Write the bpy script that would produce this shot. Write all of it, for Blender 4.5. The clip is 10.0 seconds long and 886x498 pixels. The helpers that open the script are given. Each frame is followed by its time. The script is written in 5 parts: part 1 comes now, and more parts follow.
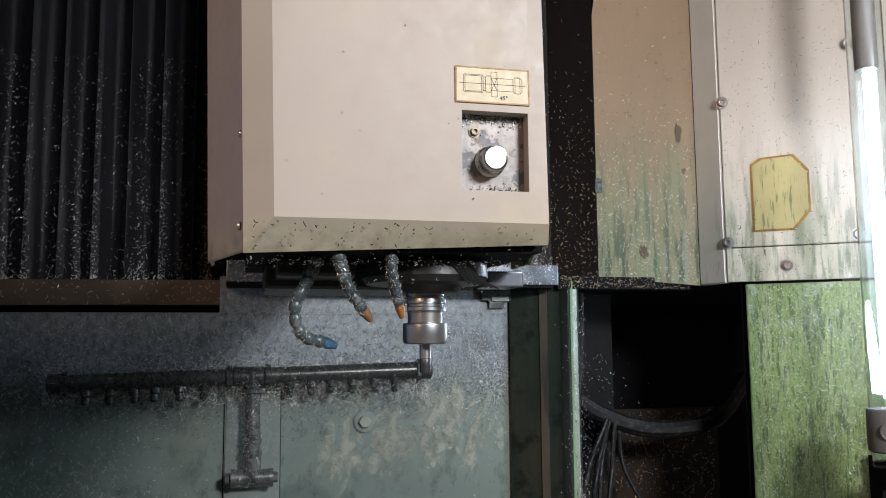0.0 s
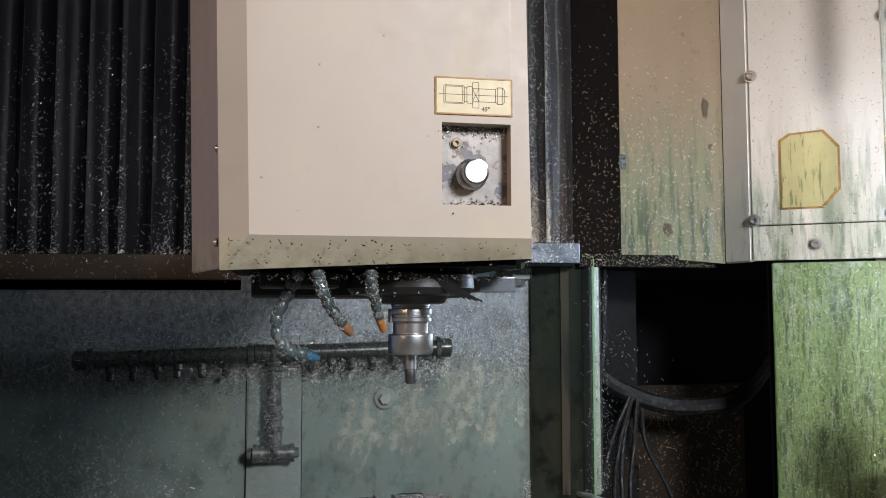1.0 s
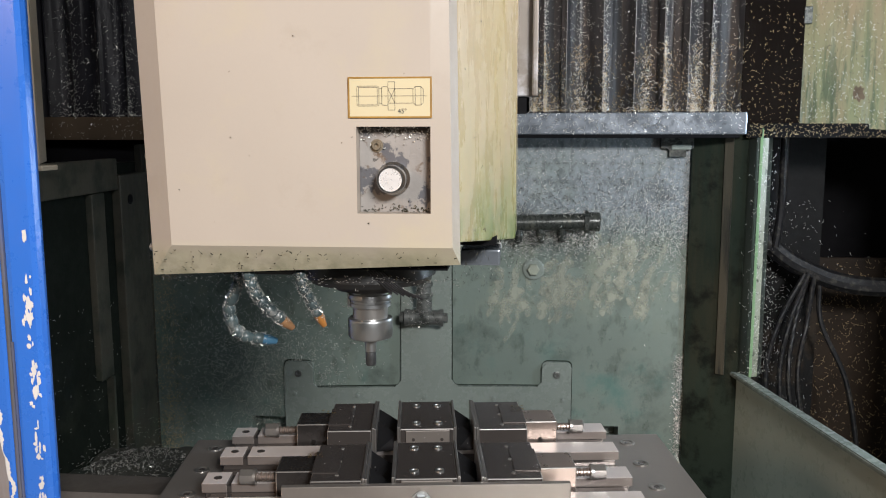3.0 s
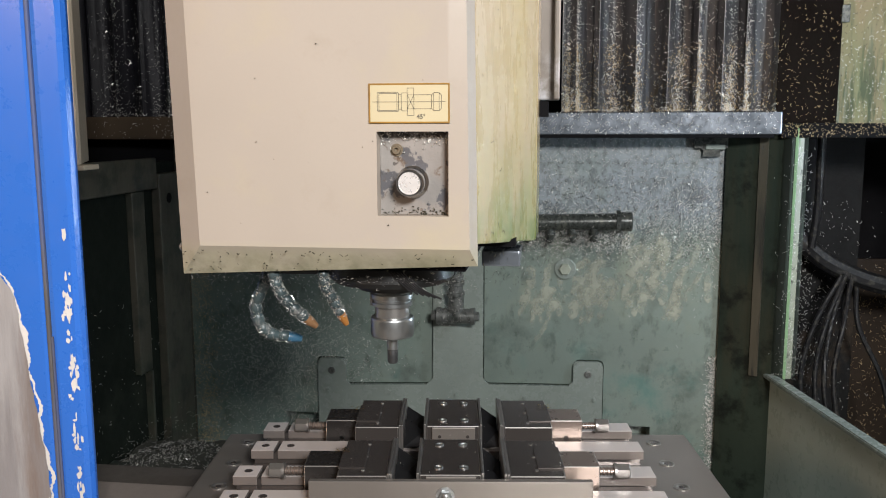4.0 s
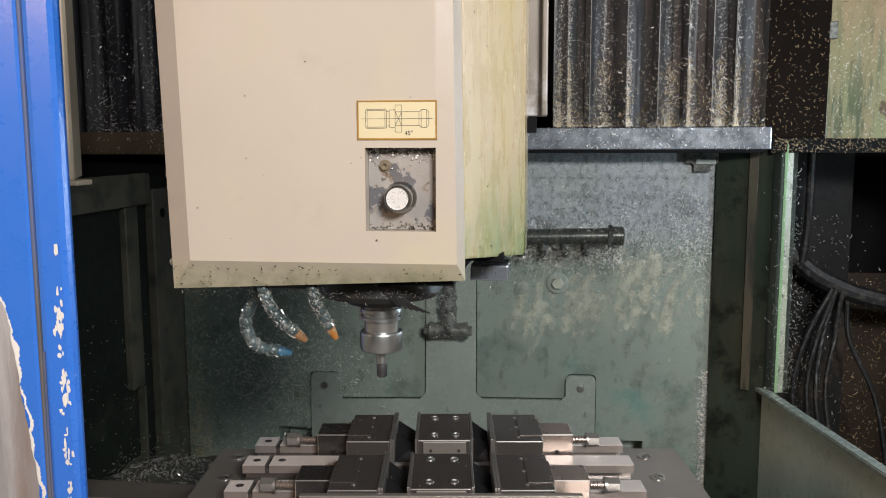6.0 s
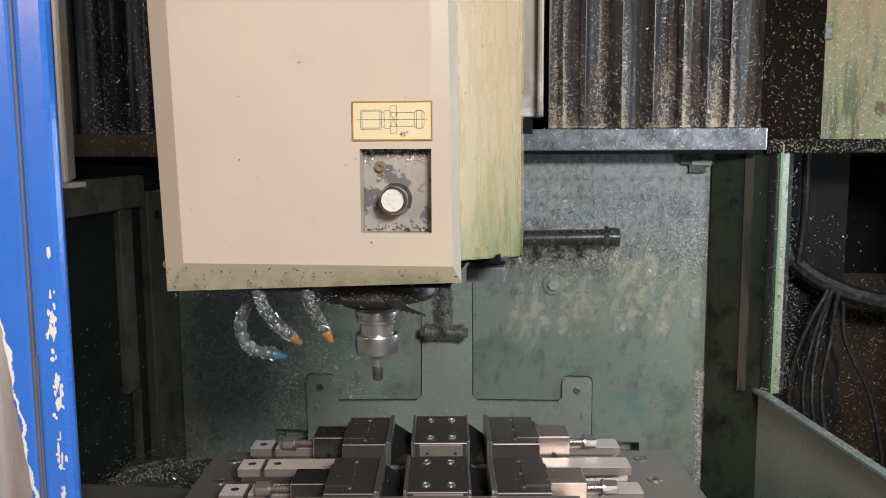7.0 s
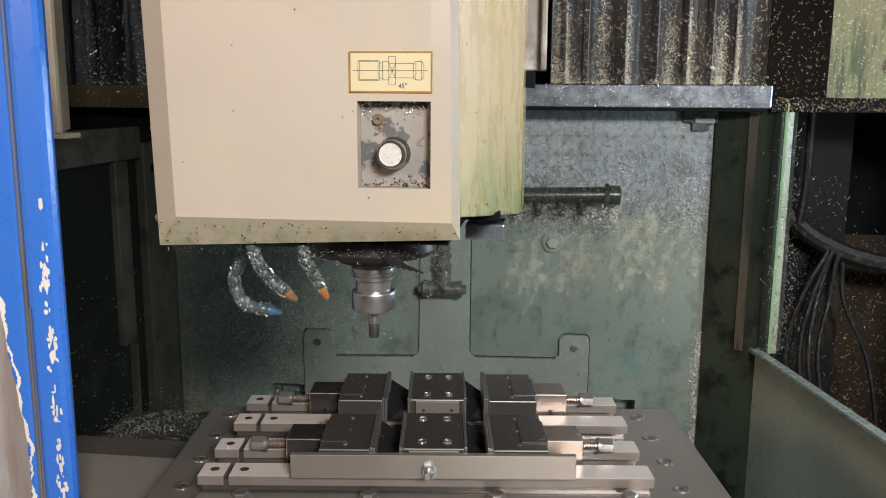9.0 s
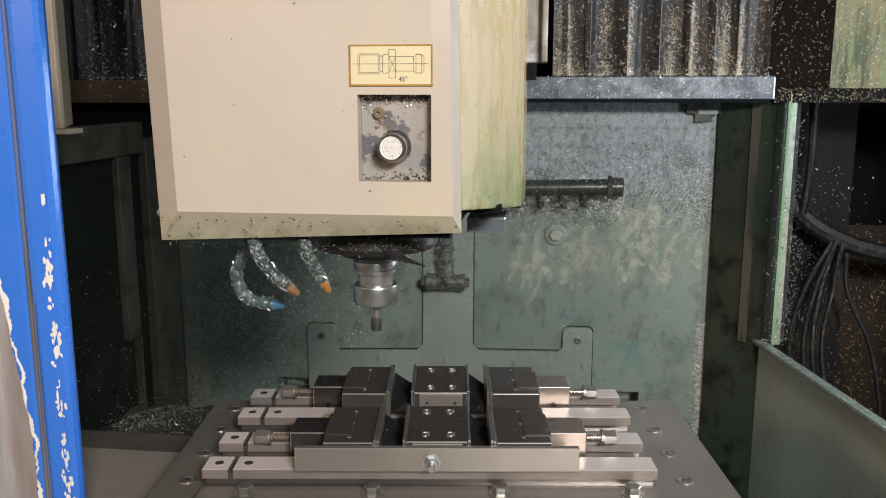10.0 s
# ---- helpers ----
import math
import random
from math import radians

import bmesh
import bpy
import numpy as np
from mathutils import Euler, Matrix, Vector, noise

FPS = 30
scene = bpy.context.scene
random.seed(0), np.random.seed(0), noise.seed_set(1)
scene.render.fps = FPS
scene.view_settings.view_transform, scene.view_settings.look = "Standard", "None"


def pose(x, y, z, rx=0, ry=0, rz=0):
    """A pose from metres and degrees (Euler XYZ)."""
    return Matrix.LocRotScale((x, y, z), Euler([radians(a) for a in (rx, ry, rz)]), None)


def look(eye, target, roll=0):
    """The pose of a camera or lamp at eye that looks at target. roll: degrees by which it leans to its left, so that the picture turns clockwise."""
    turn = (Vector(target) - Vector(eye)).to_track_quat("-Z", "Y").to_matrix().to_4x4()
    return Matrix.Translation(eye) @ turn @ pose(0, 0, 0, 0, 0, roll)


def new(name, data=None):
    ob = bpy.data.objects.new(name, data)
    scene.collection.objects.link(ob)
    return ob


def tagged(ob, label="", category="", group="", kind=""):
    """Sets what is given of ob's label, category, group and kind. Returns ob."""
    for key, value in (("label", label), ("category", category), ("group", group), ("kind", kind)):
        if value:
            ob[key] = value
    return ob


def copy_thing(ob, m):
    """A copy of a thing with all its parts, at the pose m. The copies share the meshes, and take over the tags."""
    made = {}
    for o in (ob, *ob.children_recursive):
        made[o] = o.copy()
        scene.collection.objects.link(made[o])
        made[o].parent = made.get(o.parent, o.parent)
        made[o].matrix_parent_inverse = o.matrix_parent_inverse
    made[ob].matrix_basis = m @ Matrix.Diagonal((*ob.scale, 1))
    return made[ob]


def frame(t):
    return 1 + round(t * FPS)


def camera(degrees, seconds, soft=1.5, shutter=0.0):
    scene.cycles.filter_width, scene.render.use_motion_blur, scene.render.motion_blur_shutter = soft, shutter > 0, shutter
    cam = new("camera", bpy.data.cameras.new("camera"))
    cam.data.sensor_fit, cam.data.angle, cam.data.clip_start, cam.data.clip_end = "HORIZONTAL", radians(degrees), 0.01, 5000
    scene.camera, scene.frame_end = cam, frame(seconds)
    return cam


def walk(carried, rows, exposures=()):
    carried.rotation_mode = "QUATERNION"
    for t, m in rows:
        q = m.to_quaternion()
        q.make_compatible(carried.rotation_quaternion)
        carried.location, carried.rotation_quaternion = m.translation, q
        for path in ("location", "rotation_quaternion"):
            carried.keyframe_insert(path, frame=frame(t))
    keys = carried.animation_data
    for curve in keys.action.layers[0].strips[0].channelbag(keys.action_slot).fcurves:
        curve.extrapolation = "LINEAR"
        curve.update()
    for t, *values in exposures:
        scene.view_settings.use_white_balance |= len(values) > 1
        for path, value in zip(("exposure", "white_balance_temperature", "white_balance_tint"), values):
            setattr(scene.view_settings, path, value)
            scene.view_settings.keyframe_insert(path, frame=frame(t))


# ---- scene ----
PATH = [
    (0, (-0.194, -0.763, 1.133), (0.265, 1.171, 1.362), -0.4),
    (0.5, (-0.173, -0.767, 1.154), (0.264, 1.174, 1.358), -0.3),
    (1, (-0.14, -0.767, 1.183), (0.236, 1.192, 1.325), -0.1),
    (1.5, (-0.043, -0.77, 1.266), (0.23, 1.211, 1.297), -0.3),
    (2, (0.094, -0.742, 1.339), (0.146, 1.251, 1.187), -0.1),
    (2.5, (0.138, -0.74, 1.335), (0.038, 1.242, 1.087), 0.1),
    (3, (0.151, -0.749, 1.357), (-0.027, 1.223, 1.072), -0.1),
    (4.5, (0.176, -0.773, 1.364), (-0.102, 1.186, 1.075), -0.1),
    (5, (0.177, -0.778, 1.365), (-0.097, 1.184, 1.093), -0.1),
    (5.5, (0.179, -0.776, 1.365), (-0.085, 1.189, 1.104), -0.1),
    (7, (0.178, -0.768, 1.364), (-0.066, 1.201, 1.112), -0.3),
    (7.5, (0.177, -0.761, 1.364), (-0.082, 1.205, 1.098), 0.1),
    (8, (0.178, -0.76, 1.364), (-0.084, 1.204, 1.087), 0.3),
    (8.5, (0.177, -0.755, 1.363), (-0.079, 1.204, 1.049), 0.4),
    (9, (0.176, -0.75, 1.362), (-0.063, 1.203, 1.008), 0.4),
    (9.5, (0.179, -0.751, 1.362), (-0.054, 1.204, 1.007), 0.2),
    (10, (0.178, -0.75, 1.362), (-0.069, 1.2, 0.992), 0.0),
]
cam = camera(55.0, 10.0, 1.05)
walk(cam, [(t, look(eye, target, roll)) for t, eye, target, roll in PATH],
     exposures=((0.0, -0.16, 5950, 11), (1.6, -0.14, 5950, 11), (2.2, 0.06, 6050, 11), (2.6, 0.07, 6180, 10), (4.5, 0.05, 6300, 10), (7.5, 0.04, 6480, 10), (10.0, 0.06, 6480, 9)))


# ---- light ----
world = bpy.data.worlds.new("workshop_air")
world.use_nodes = True
scene.world = world
world.node_tree.nodes["Background"].inputs[0].default_value = (1.0, 0.90, 0.79, 1)
world.node_tree.nodes["Background"].inputs[1].default_value = 0.065


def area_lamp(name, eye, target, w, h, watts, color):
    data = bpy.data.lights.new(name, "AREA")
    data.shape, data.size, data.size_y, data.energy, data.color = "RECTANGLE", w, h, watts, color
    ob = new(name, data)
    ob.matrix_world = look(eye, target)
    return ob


# unseen lamp added behind the camera for workshop light through the open door
area_lamp("unseen_key_light", (1.32, -2.6, 2.55), (0.1, 0.6, 1.1), 0.75, 0.5, 176, (1.0, 0.96, 0.92))
# unseen warm fill, added to brighten the head's left side
area_lamp("added_warm_fill", (-2.3, -2.6, 2.4), (-0.3, 0.8, 1.4), 0.6, 0.4, 42, (1.0, 0.62, 0.38))
LAMP_XY = (1.53, 1.25)
# the machine lamp's strip throws its light to one side
area_lamp("machine_lamp_light", (LAMP_XY[0] - 0.055, LAMP_XY[1] - 0.015, 1.45), (LAMP_XY[0] - 1.0, LAMP_XY[1] - 0.10, 1.42), 0.04, 0.9, 11, (0.72, 0.86, 1.0))


# ---- materials ----
def mat(name, col, rough=0.5, metal=0.0, var=0.2, scale=14.0, bump=0.15, bump_scale=120.0, stains=(), rvar=0.15, coat=0.0, spec=0.5, stretch=(1, 1, 1), perpiece=0.0, grain=0.35):
    """Principled surface: colour varied at two scales, relief, and stains given as (colour, scale, low, high, amount, (z_top, z_bottom) or None, stretch)."""
    m = bpy.data.materials.new(name)
    m.use_nodes = True
    nt = m.node_tree
    n, ln = nt.nodes, nt.links
    p = n["Principled BSDF"]
    tc = n.new("ShaderNodeTexCoord")

    def tex(sc, st=(1, 1, 1), detail=6, rough_=0.6):
        mp = n.new("ShaderNodeMapping")
        mp.inputs["Scale"].default_value = st
        ln.new(tc.outputs["Object"], mp.inputs["Vector"])
        t = n.new("ShaderNodeTexNoise")
        t.inputs["Scale"].default_value, t.inputs["Detail"].default_value, t.inputs["Roughness"].default_value = sc, detail, rough_
        ln.new(mp.outputs[0], t.inputs["Vector"])
        return t.outputs["Fac"]

    def ramp(fac, lo, hi, a=0.0, b=1.0):
        r = n.new("ShaderNodeMapRange")
        r.inputs["From Min"].default_value, r.inputs["From Max"].default_value = lo, hi
        r.inputs["To Min"].default_value, r.inputs["To Max"].default_value = a, b
        ln.new(fac, r.inputs["Value"])
        return r.outputs[0]

    def times(a, b):
        q = n.new("ShaderNodeMath")
        q.operation = "MULTIPLY"
        ln.new(a, q.inputs[0])
        if isinstance(b, float):
            q.inputs[1].default_value = b
        else:
            ln.new(b, q.inputs[1])
        return q.outputs[0]

    def mixed(fac, a, b):
        x = n.new("ShaderNodeMix")
        x.data_type = "RGBA"
        ln.new(fac, x.inputs["Factor"])
        for sock, v in ((x.inputs["A"], a), (x.inputs["B"], b)):
            if isinstance(v, tuple):
                sock.default_value = (*v, 1)
            else:
                ln.new(v, sock)
        return x.outputs["Result"]

    dark = tuple(c * (1 - var) for c in col)
    light = tuple(min(1, c * (1 + var)) for c in col)
    big = tex(scale * 0.25, stretch)
    fine = tex(scale * 4, stretch, 8, 0.7)
    out = mixed(ramp(big, 0.3, 0.7), dark, light)
    out = mixed(times(ramp(fine, 0.35, 0.75), float(grain)), out, dark)
    rough_out = ramp(fine, 0.2, 0.8, max(0.03, rough - rvar), min(1, rough + rvar))
    for color, sc, lo, hi, amount, zr, st in stains:
        f = times(ramp(tex(sc, st, 8, 0.65), lo, hi), float(amount))
        if zr:
            sep = n.new("ShaderNodeSeparateXYZ")
            ln.new(tc.outputs["Object"], sep.inputs[0])
            f = times(f, ramp(sep.outputs["Z"], zr[0], zr[1]))
        out = mixed(f, out, tuple(color))
    if perpiece:
        info = n.new("ShaderNodeObjectInfo")
        out = mixed(times(info.outputs["Random"], float(perpiece)), out, tuple(c * 0.45 for c in col))
    ln.new(out, p.inputs["Base Color"])
    ln.new(rough_out, p.inputs["Roughness"])
    p.inputs["Metallic"].default_value = metal
    p.inputs["Specular IOR Level"].default_value = spec
    p.inputs["Coat Weight"].default_value = coat
    p.inputs["Coat Roughness"].default_value = 0.12
    if bump:
        b = n.new("ShaderNodeBump")
        b.inputs["Strength"].default_value, b.inputs["Distance"].default_value = bump, 0.002
        ln.new(tex(bump_scale, stretch, 4, 0.6), b.inputs["Height"])
        ln.new(b.outputs[0], p.inputs["Normal"])
    return m


def glow(name, col, strength):
    m = bpy.data.materials.new(name)
    m.use_nodes = True
    p = m.node_tree.nodes["Principled BSDF"]
    p.inputs["Base Color"].default_value = (*col, 1)
    p.inputs["Emission Color"].default_value = (*col, 1)
    p.inputs["Emission Strength"].default_value = strength
    return m


U = (1, 1, 1)
V = (1, 1, 0.12)
M_BEIGE = mat("beige_enamel", (0.368, 0.324, 0.276), 0.50, var=0.09, scale=10, bump=0.05, spec=0.3,
              stains=[((0.42, 0.37, 0.24), 7, 0.52, 0.75, 0.55, None, U), ((0.27, 0.225, 0.165), 11, 0.58, 0.74, 0.35, None, U), ((0.12, 0.10, 0.07), 130, 0.70, 0.73, 0.6, None, U), ((0.40, 0.385, 0.26), 12, 0.2, 0.55, 0.6, (1.256, 1.24), U), ((0.11, 0.12, 0.065), 30, 0.40, 0.66, 0.75, (1.25, 1.226), U), ((0.05, 0.05, 0.03), 130, 0.66, 0.72, 0.8, (1.25, 1.21), U)])
M_SIDE = mat("stained_beige_enamel", (0.47, 0.365, 0.215), 0.28, var=0.1, scale=9, bump=0.06, coat=0.4, stretch=(1, 1, 0.3),
             stains=[((0.46, 0.35, 0.12), 6, 0.48, 0.66, 0.6, None, (1, 1, 0.35)), ((0.36, 0.33, 0.11), 12, 0.40, 0.66, 0.65, (1.44, 1.29), (1, 1, 0.25)), ((0.22, 0.27, 0.08), 16, 0.40, 0.64, 0.7, (1.36, 1.26), (1, 1, 0.3)), ((0.10, 0.17, 0.035), 30, 0.34, 0.58, 0.9, (1.305, 1.235), U), ((0.10, 0.14, 0.05), 70, 0.62, 0.68, 0.7, (1.50, 1.25), (1, 1, 0.3))])
M_BOX = mat("streaked_box_enamel", (0.56, 0.50, 0.42), 0.38, var=0.12, scale=7, bump=0.08, coat=0.2, stretch=(1, 1, 0.4),
            stains=[((0.15, 0.185, 0.085), 10, 0.35, 0.62, 0.85, (1.75, 1.35), V), ((0.10, 0.14, 0.075), 45, 0.48, 0.6, 0.8, (1.85, 1.4), V), ((0.03, 0.035, 0.03), 70, 0.64, 0.68, 0.85, (2.3, 1.6), (1, 1, 0.5))])
M_GREENPANEL = mat("algae_green_panel", (0.185, 0.25, 0.09), 0.42, var=0.35, scale=8, bump=0.6, bump_scale=90, stretch=(1, 1, 0.25),
                   stains=[((0.32, 0.36, 0.21), 30, 0.5, 0.64, 0.8, None, V), ((0.06, 0.10, 0.03), 60, 0.52, 0.62, 0.9, None, V), ((0.04, 0.075, 0.02), 150, 0.52, 0.62, 0.8, None, (1, 1, 0.2)), ((0.45, 0.50, 0.45), 16, 0.5, 0.7, 0.7, (1.05, 1.33), U)])
# blue-grey above z 0.99 paints in the lamp's bluish light
M_WALL = mat("blue_lit_green_paint", (0.185, 0.228, 0.198), 0.33, var=0.28, scale=5, bump=0.2, bump_scale=60, coat=0.15, grain=0.55,
             stains=[((0.030, 0.038, 0.032), 4, 0.53, 0.7, 0.75, None, U), ((0.06, 0.075, 0.062), 22, 0.54, 0.66, 0.6, None, (1, 1, 0.6)), ((0.27, 0.29, 0.21), 9, 0.50, 0.68, 0.55, (0.68, 0.84), (1, 1, 0.7)), ((0.045, 0.05, 0.045), 90, 0.58, 0.66, 0.7, (0.85, 1.0), U), ((0.19, 0.22, 0.17), 18, 0.55, 0.75, 0.5, None, (1, 1, 0.5)), ((0.05, 0.17, 0.15), 5, 0.52, 0.68, 0.5, (0.75, 0.55), U), ((0.245, 0.275, 0.31), 3, 0.25, 0.5, 0.7, (0.99, 1.10), U), ((0.03, 0.035, 0.035), 9, 0.55, 0.68, 0.6, (0.9, 1.05), U), ((0.05, 0.058, 0.062), 55, 0.46, 0.62, 0.6, (0.90, 1.0), (1, 1, 0.7))])
M_PATCH = mat("dried_coolant_residue", (0.27, 0.29, 0.23), 0.55, var=0.3, scale=30, bump=0.2)
M_PLATE = mat("grey_green_plate_paint", (0.205, 0.235, 0.21), 0.26, var=0.18, scale=8, bump=0.06, coat=0.2)
M_BLACK = mat("black_bellows_cloth", (0.078, 0.078, 0.082), 0.36, var=0.3, scale=10, bump=0.2, bump_scale=200, rvar=0.12,
              stains=[((0.09, 0.065, 0.03), 60, 0.52, 0.62, 0.85, (1.62, 1.40), (1, 1, 0.4))])
# near-black: shade of recesses and undersides is put into the colour
M_SHADOW = mat("shade_black_steel", (0.006, 0.006, 0.007), 0.7, var=0.4, scale=9, bump=0.2, spec=0.06)
M_RAIL = mat("worn_blue_grey_rail", (0.215, 0.24, 0.27), 0.21, 0.6, var=0.08, scale=6, bump=0.06,
             stains=[((0.03, 0.03, 0.028), 60, 0.62, 0.68, 0.6, None, U)])
M_RAILBROWN = mat("oily_brown_rail", (0.085, 0.062, 0.042), 0.4, 0.1, var=0.3, scale=14, bump=0.1)
M_STEEL = mat("ground_steel", (0.36, 0.348, 0.332), 0.32, 0.85, var=0.1, scale=8, grain=0.05, bump=0.0, rvar=0.03)
M_BRIGHT = mat("bright_milled_steel", (0.62, 0.57, 0.545), 0.44, 0.3, var=0.07, scale=8, grain=0.05, bump=0.0, rvar=0.03)
M_TABLE = mat("oily_table_steel", (0.25, 0.23, 0.21), 0.36, 0.6, var=0.15, scale=7, grain=0.08, bump=0.0, rvar=0.05)
M_BLACKOX = mat("glossy_black_oxide", (0.030, 0.028, 0.027), 0.25, 0.4, var=0.3, scale=20, bump=0.05)
M_JAW = mat("black_oxide_steel", (0.135, 0.122, 0.115), 0.23, 0.7, var=0.15, scale=8, grain=0.05, bump=0.0, rvar=0.03)
# rail flanks: shade of the steep faces put into the colour
M_RAILSIDE = mat("shaded_rail_flank", (0.20, 0.175, 0.16), 0.45, 0.4, var=0.2, scale=12, bump=0.05)
M_JAWSIDE = mat("brown_tinted_steel", (0.38, 0.31, 0.27), 0.28, 0.8, var=0.2, scale=8, grain=0.06, bump=0.0, rvar=0.03)
M_CHROME = mat("polished_tool_steel", (0.40, 0.415, 0.42), 0.33, 0.95, var=0.06, scale=30, grain=0.05, bump=0.0, rvar=0.03)
M_DARKSTEEL = mat("dark_spindle_steel", (0.035, 0.036, 0.036), 0.38, 0.5, var=0.3, scale=20, bump=0.1)
M_RUBBER = mat("black_rubber", (0.010, 0.010, 0.011), 0.36, var=0.2, scale=20, bump=0.4, bump_scale=60, spec=0.5)
M_PIPESTEEL = mat("oily_grey_pipe_steel", (0.15, 0.155, 0.145), 0.32, 0.5, var=0.35, scale=20, bump=0.2, bump_scale=70, stains=[((0.03, 0.035, 0.03), 30, 0.48, 0.62, 0.8, None, U)])
M_PIPE = mat("grimy_black_pipe", (0.045, 0.05, 0.045), 0.28, 0.3, var=0.4, scale=20, bump=0.35, bump_scale=70,
             stains=[((0.09, 0.09, 0.07), 40, 0.55, 0.66, 0.7, None, U)])
M_HOSE = mat("grey_blue_hose_plastic", (0.042, 0.062, 0.066), 0.35, var=0.4, scale=60, bump=0.2,
             stains=[((0.22, 0.22, 0.21), 90, 0.55, 0.63, 0.6, None, U)])
M_HOSEBLUE = mat("blue_hose_plastic", (0.03, 0.095, 0.16), 0.35, var=0.2, scale=60)
M_ORANGE = mat("orange_nozzle_plastic", (0.34, 0.14, 0.03), 0.4, var=0.25, scale=60)
M_SCUFF = mat("bare_grey_scuff", (0.12, 0.09, 0.062), 0.9, spec=0.1, var=0.3, scale=40, bump=0.2)
M_KNOB = mat("polished_dark_chrome", (0.42, 0.42, 0.42), 0.12, 0.95, var=0.1, scale=30, bump=0.0, rvar=0.04)
M_BRASSDULL = mat("dull_oily_brass", (0.16, 0.13, 0.09), 0.45, 0.5, var=0.3, scale=60, bump=0.1)
M_HOSEBLACK = mat("sooty_black_rubber", (0.010, 0.010, 0.011), 0.45, var=0.3, scale=20, bump=0.4, bump_scale=60, spec=0.35, stains=[((0.06, 0.055, 0.045), 60, 0.52, 0.62, 0.7, None, U)])
M_SLUDGE = mat("wet_dark_sludge", (0.010, 0.010, 0.010), 0.62, spec=0.15, var=0.6, scale=10, bump=0.6, bump_scale=50, stains=[((0.05, 0.035, 0.022), 8, 0.5, 0.66, 0.7, (0.95, 0.6), U), ((0.10, 0.10, 0.095), 90, 0.62, 0.67, 0.6, (1.1, 0.9), U)])
M_DARKTIP = mat("dark_carbide", (0.10, 0.105, 0.11), 0.35, 0.8, var=0.3, scale=200, bump=0.2, bump_scale=500)
M_DIRTYTIP = mat("dirty_brown_nozzle_plastic", (0.19, 0.10, 0.045), 0.5, var=0.4, scale=120, bump=0.4, bump_scale=300)
# darker copy of M_BLACK: the left curtain's shade is in the colour
M_BLACKDEEP = mat("shaded_bellows_cloth", (0.023, 0.023, 0.029), 0.5, var=0.4, scale=10, bump=0.2, bump_scale=200, spec=0.3)
M_FOLD = mat("pale_fold_edge", (0.13, 0.125, 0.12), 0.4, var=0.4, scale=20, bump=0.1)
M_ENDSHADE = mat("shade_brown_sheet", (0.007, 0.005, 0.004), 0.9, spec=0.05, var=0.5, scale=12, bump=0.3, stretch=(1, 1, 0.3))
M_SLIDE = mat("oily_slide_steel", (0.17, 0.15, 0.13), 0.42, 0.5, var=0.2, scale=8, bump=0.05, stains=[((0.42, 0.42, 0.44), 30, 0.45, 0.6, 0.8, (1.46, 1.40), U)])
M_STILE = mat("grimy_grey_frame_paint", (0.060, 0.056, 0.042), 0.45, var=0.4, scale=8, bump=0.15, stretch=(1, 1, 0.4), stains=[((0.02, 0.024, 0.018), 14, 0.48, 0.62, 0.85, None, U), ((0.03, 0.05, 0.03), 9, 0.45, 0.65, 0.7, (0.75, 0.4), U)])
M_COVER = mat("speckled_cream_enamel", (0.46, 0.39, 0.30), 0.5, var=0.12, scale=8, bump=0.06, stains=[((0.04, 0.04, 0.03), 90, 0.66, 0.70, 0.8, None, U)])
M_BLUE = mat("blue_door_enamel", (0.035, 0.16, 0.62), 0.30, var=0.1, scale=6, bump=0.03, coat=0.3)
M_BARE = mat("bare_scraped_metal", (0.33, 0.32, 0.33), 0.5, 0.2, var=0.4, scale=16, bump=0.3, stretch=(1, 1, 0.3), stains=[((0.50, 0.50, 0.51), 14, 0.5, 0.66, 0.7, None, V), ((0.20, 0.13, 0.09), 9, 0.56, 0.7, 0.7, None, V)])
M_WHITEPAINT = mat("chipped_primer", (0.70, 0.68, 0.66), 0.5, var=0.15, scale=30, bump=0.1)
M_LABEL = mat("yellowed_paper_label", (0.50, 0.435, 0.275), 0.5, var=0.08, scale=30, bump=0.02)
M_LABELRIM = mat("amber_label_rim", (0.27, 0.145, 0.02), 0.5, var=0.6, scale=60, bump=0.05)
M_INK = mat("dark_ink", (0.05, 0.05, 0.05), 0.6, var=0.1, bump=0.0)
M_PEEL = mat("peeling_plate", (0.28, 0.26, 0.24), 0.5, 0.2, var=0.3, scale=40, bump=0.3, bump_scale=80,
             stains=[((0.08, 0.08, 0.09), 42, 0.53, 0.56, 0.9, None, U), ((0.05, 0.045, 0.04), 60, 0.40, 0.55, 0.85, (1.345, 1.355), U), ((0.05, 0.045, 0.04), 110, 0.62, 0.66, 0.8, None, U), ((0.10, 0.06, 0.03), 60, 0.60, 0.66, 0.8, None, U)])
M_YELLOW = mat("amber_sight_plate", (0.40, 0.34, 0.15), 0.35, var=0.2, scale=16, bump=0.08, stains=[((0.10, 0.13, 0.05), 80, 0.56, 0.62, 0.8, None, V)])
M_CHIP = mat("bright_metal_chips", (0.74, 0.73, 0.69), 0.35, 0.8, var=0.15, scale=200, bump=0.0)
M_CHIPBROWN = mat("oily_brass_chips", (0.55, 0.42, 0.24), 0.4, 0.7, var=0.3, scale=200, bump=0.0)
M_CHIPDARK = mat("dark_oily_chips", (0.05, 0.045, 0.03), 0.4, 0.5, var=0.3, scale=200, bump=0.0)
M_BRASS = mat("brass_turnings", (0.65, 0.48, 0.16), 0.25, 1.0, var=0.15, scale=200, bump=0.0)
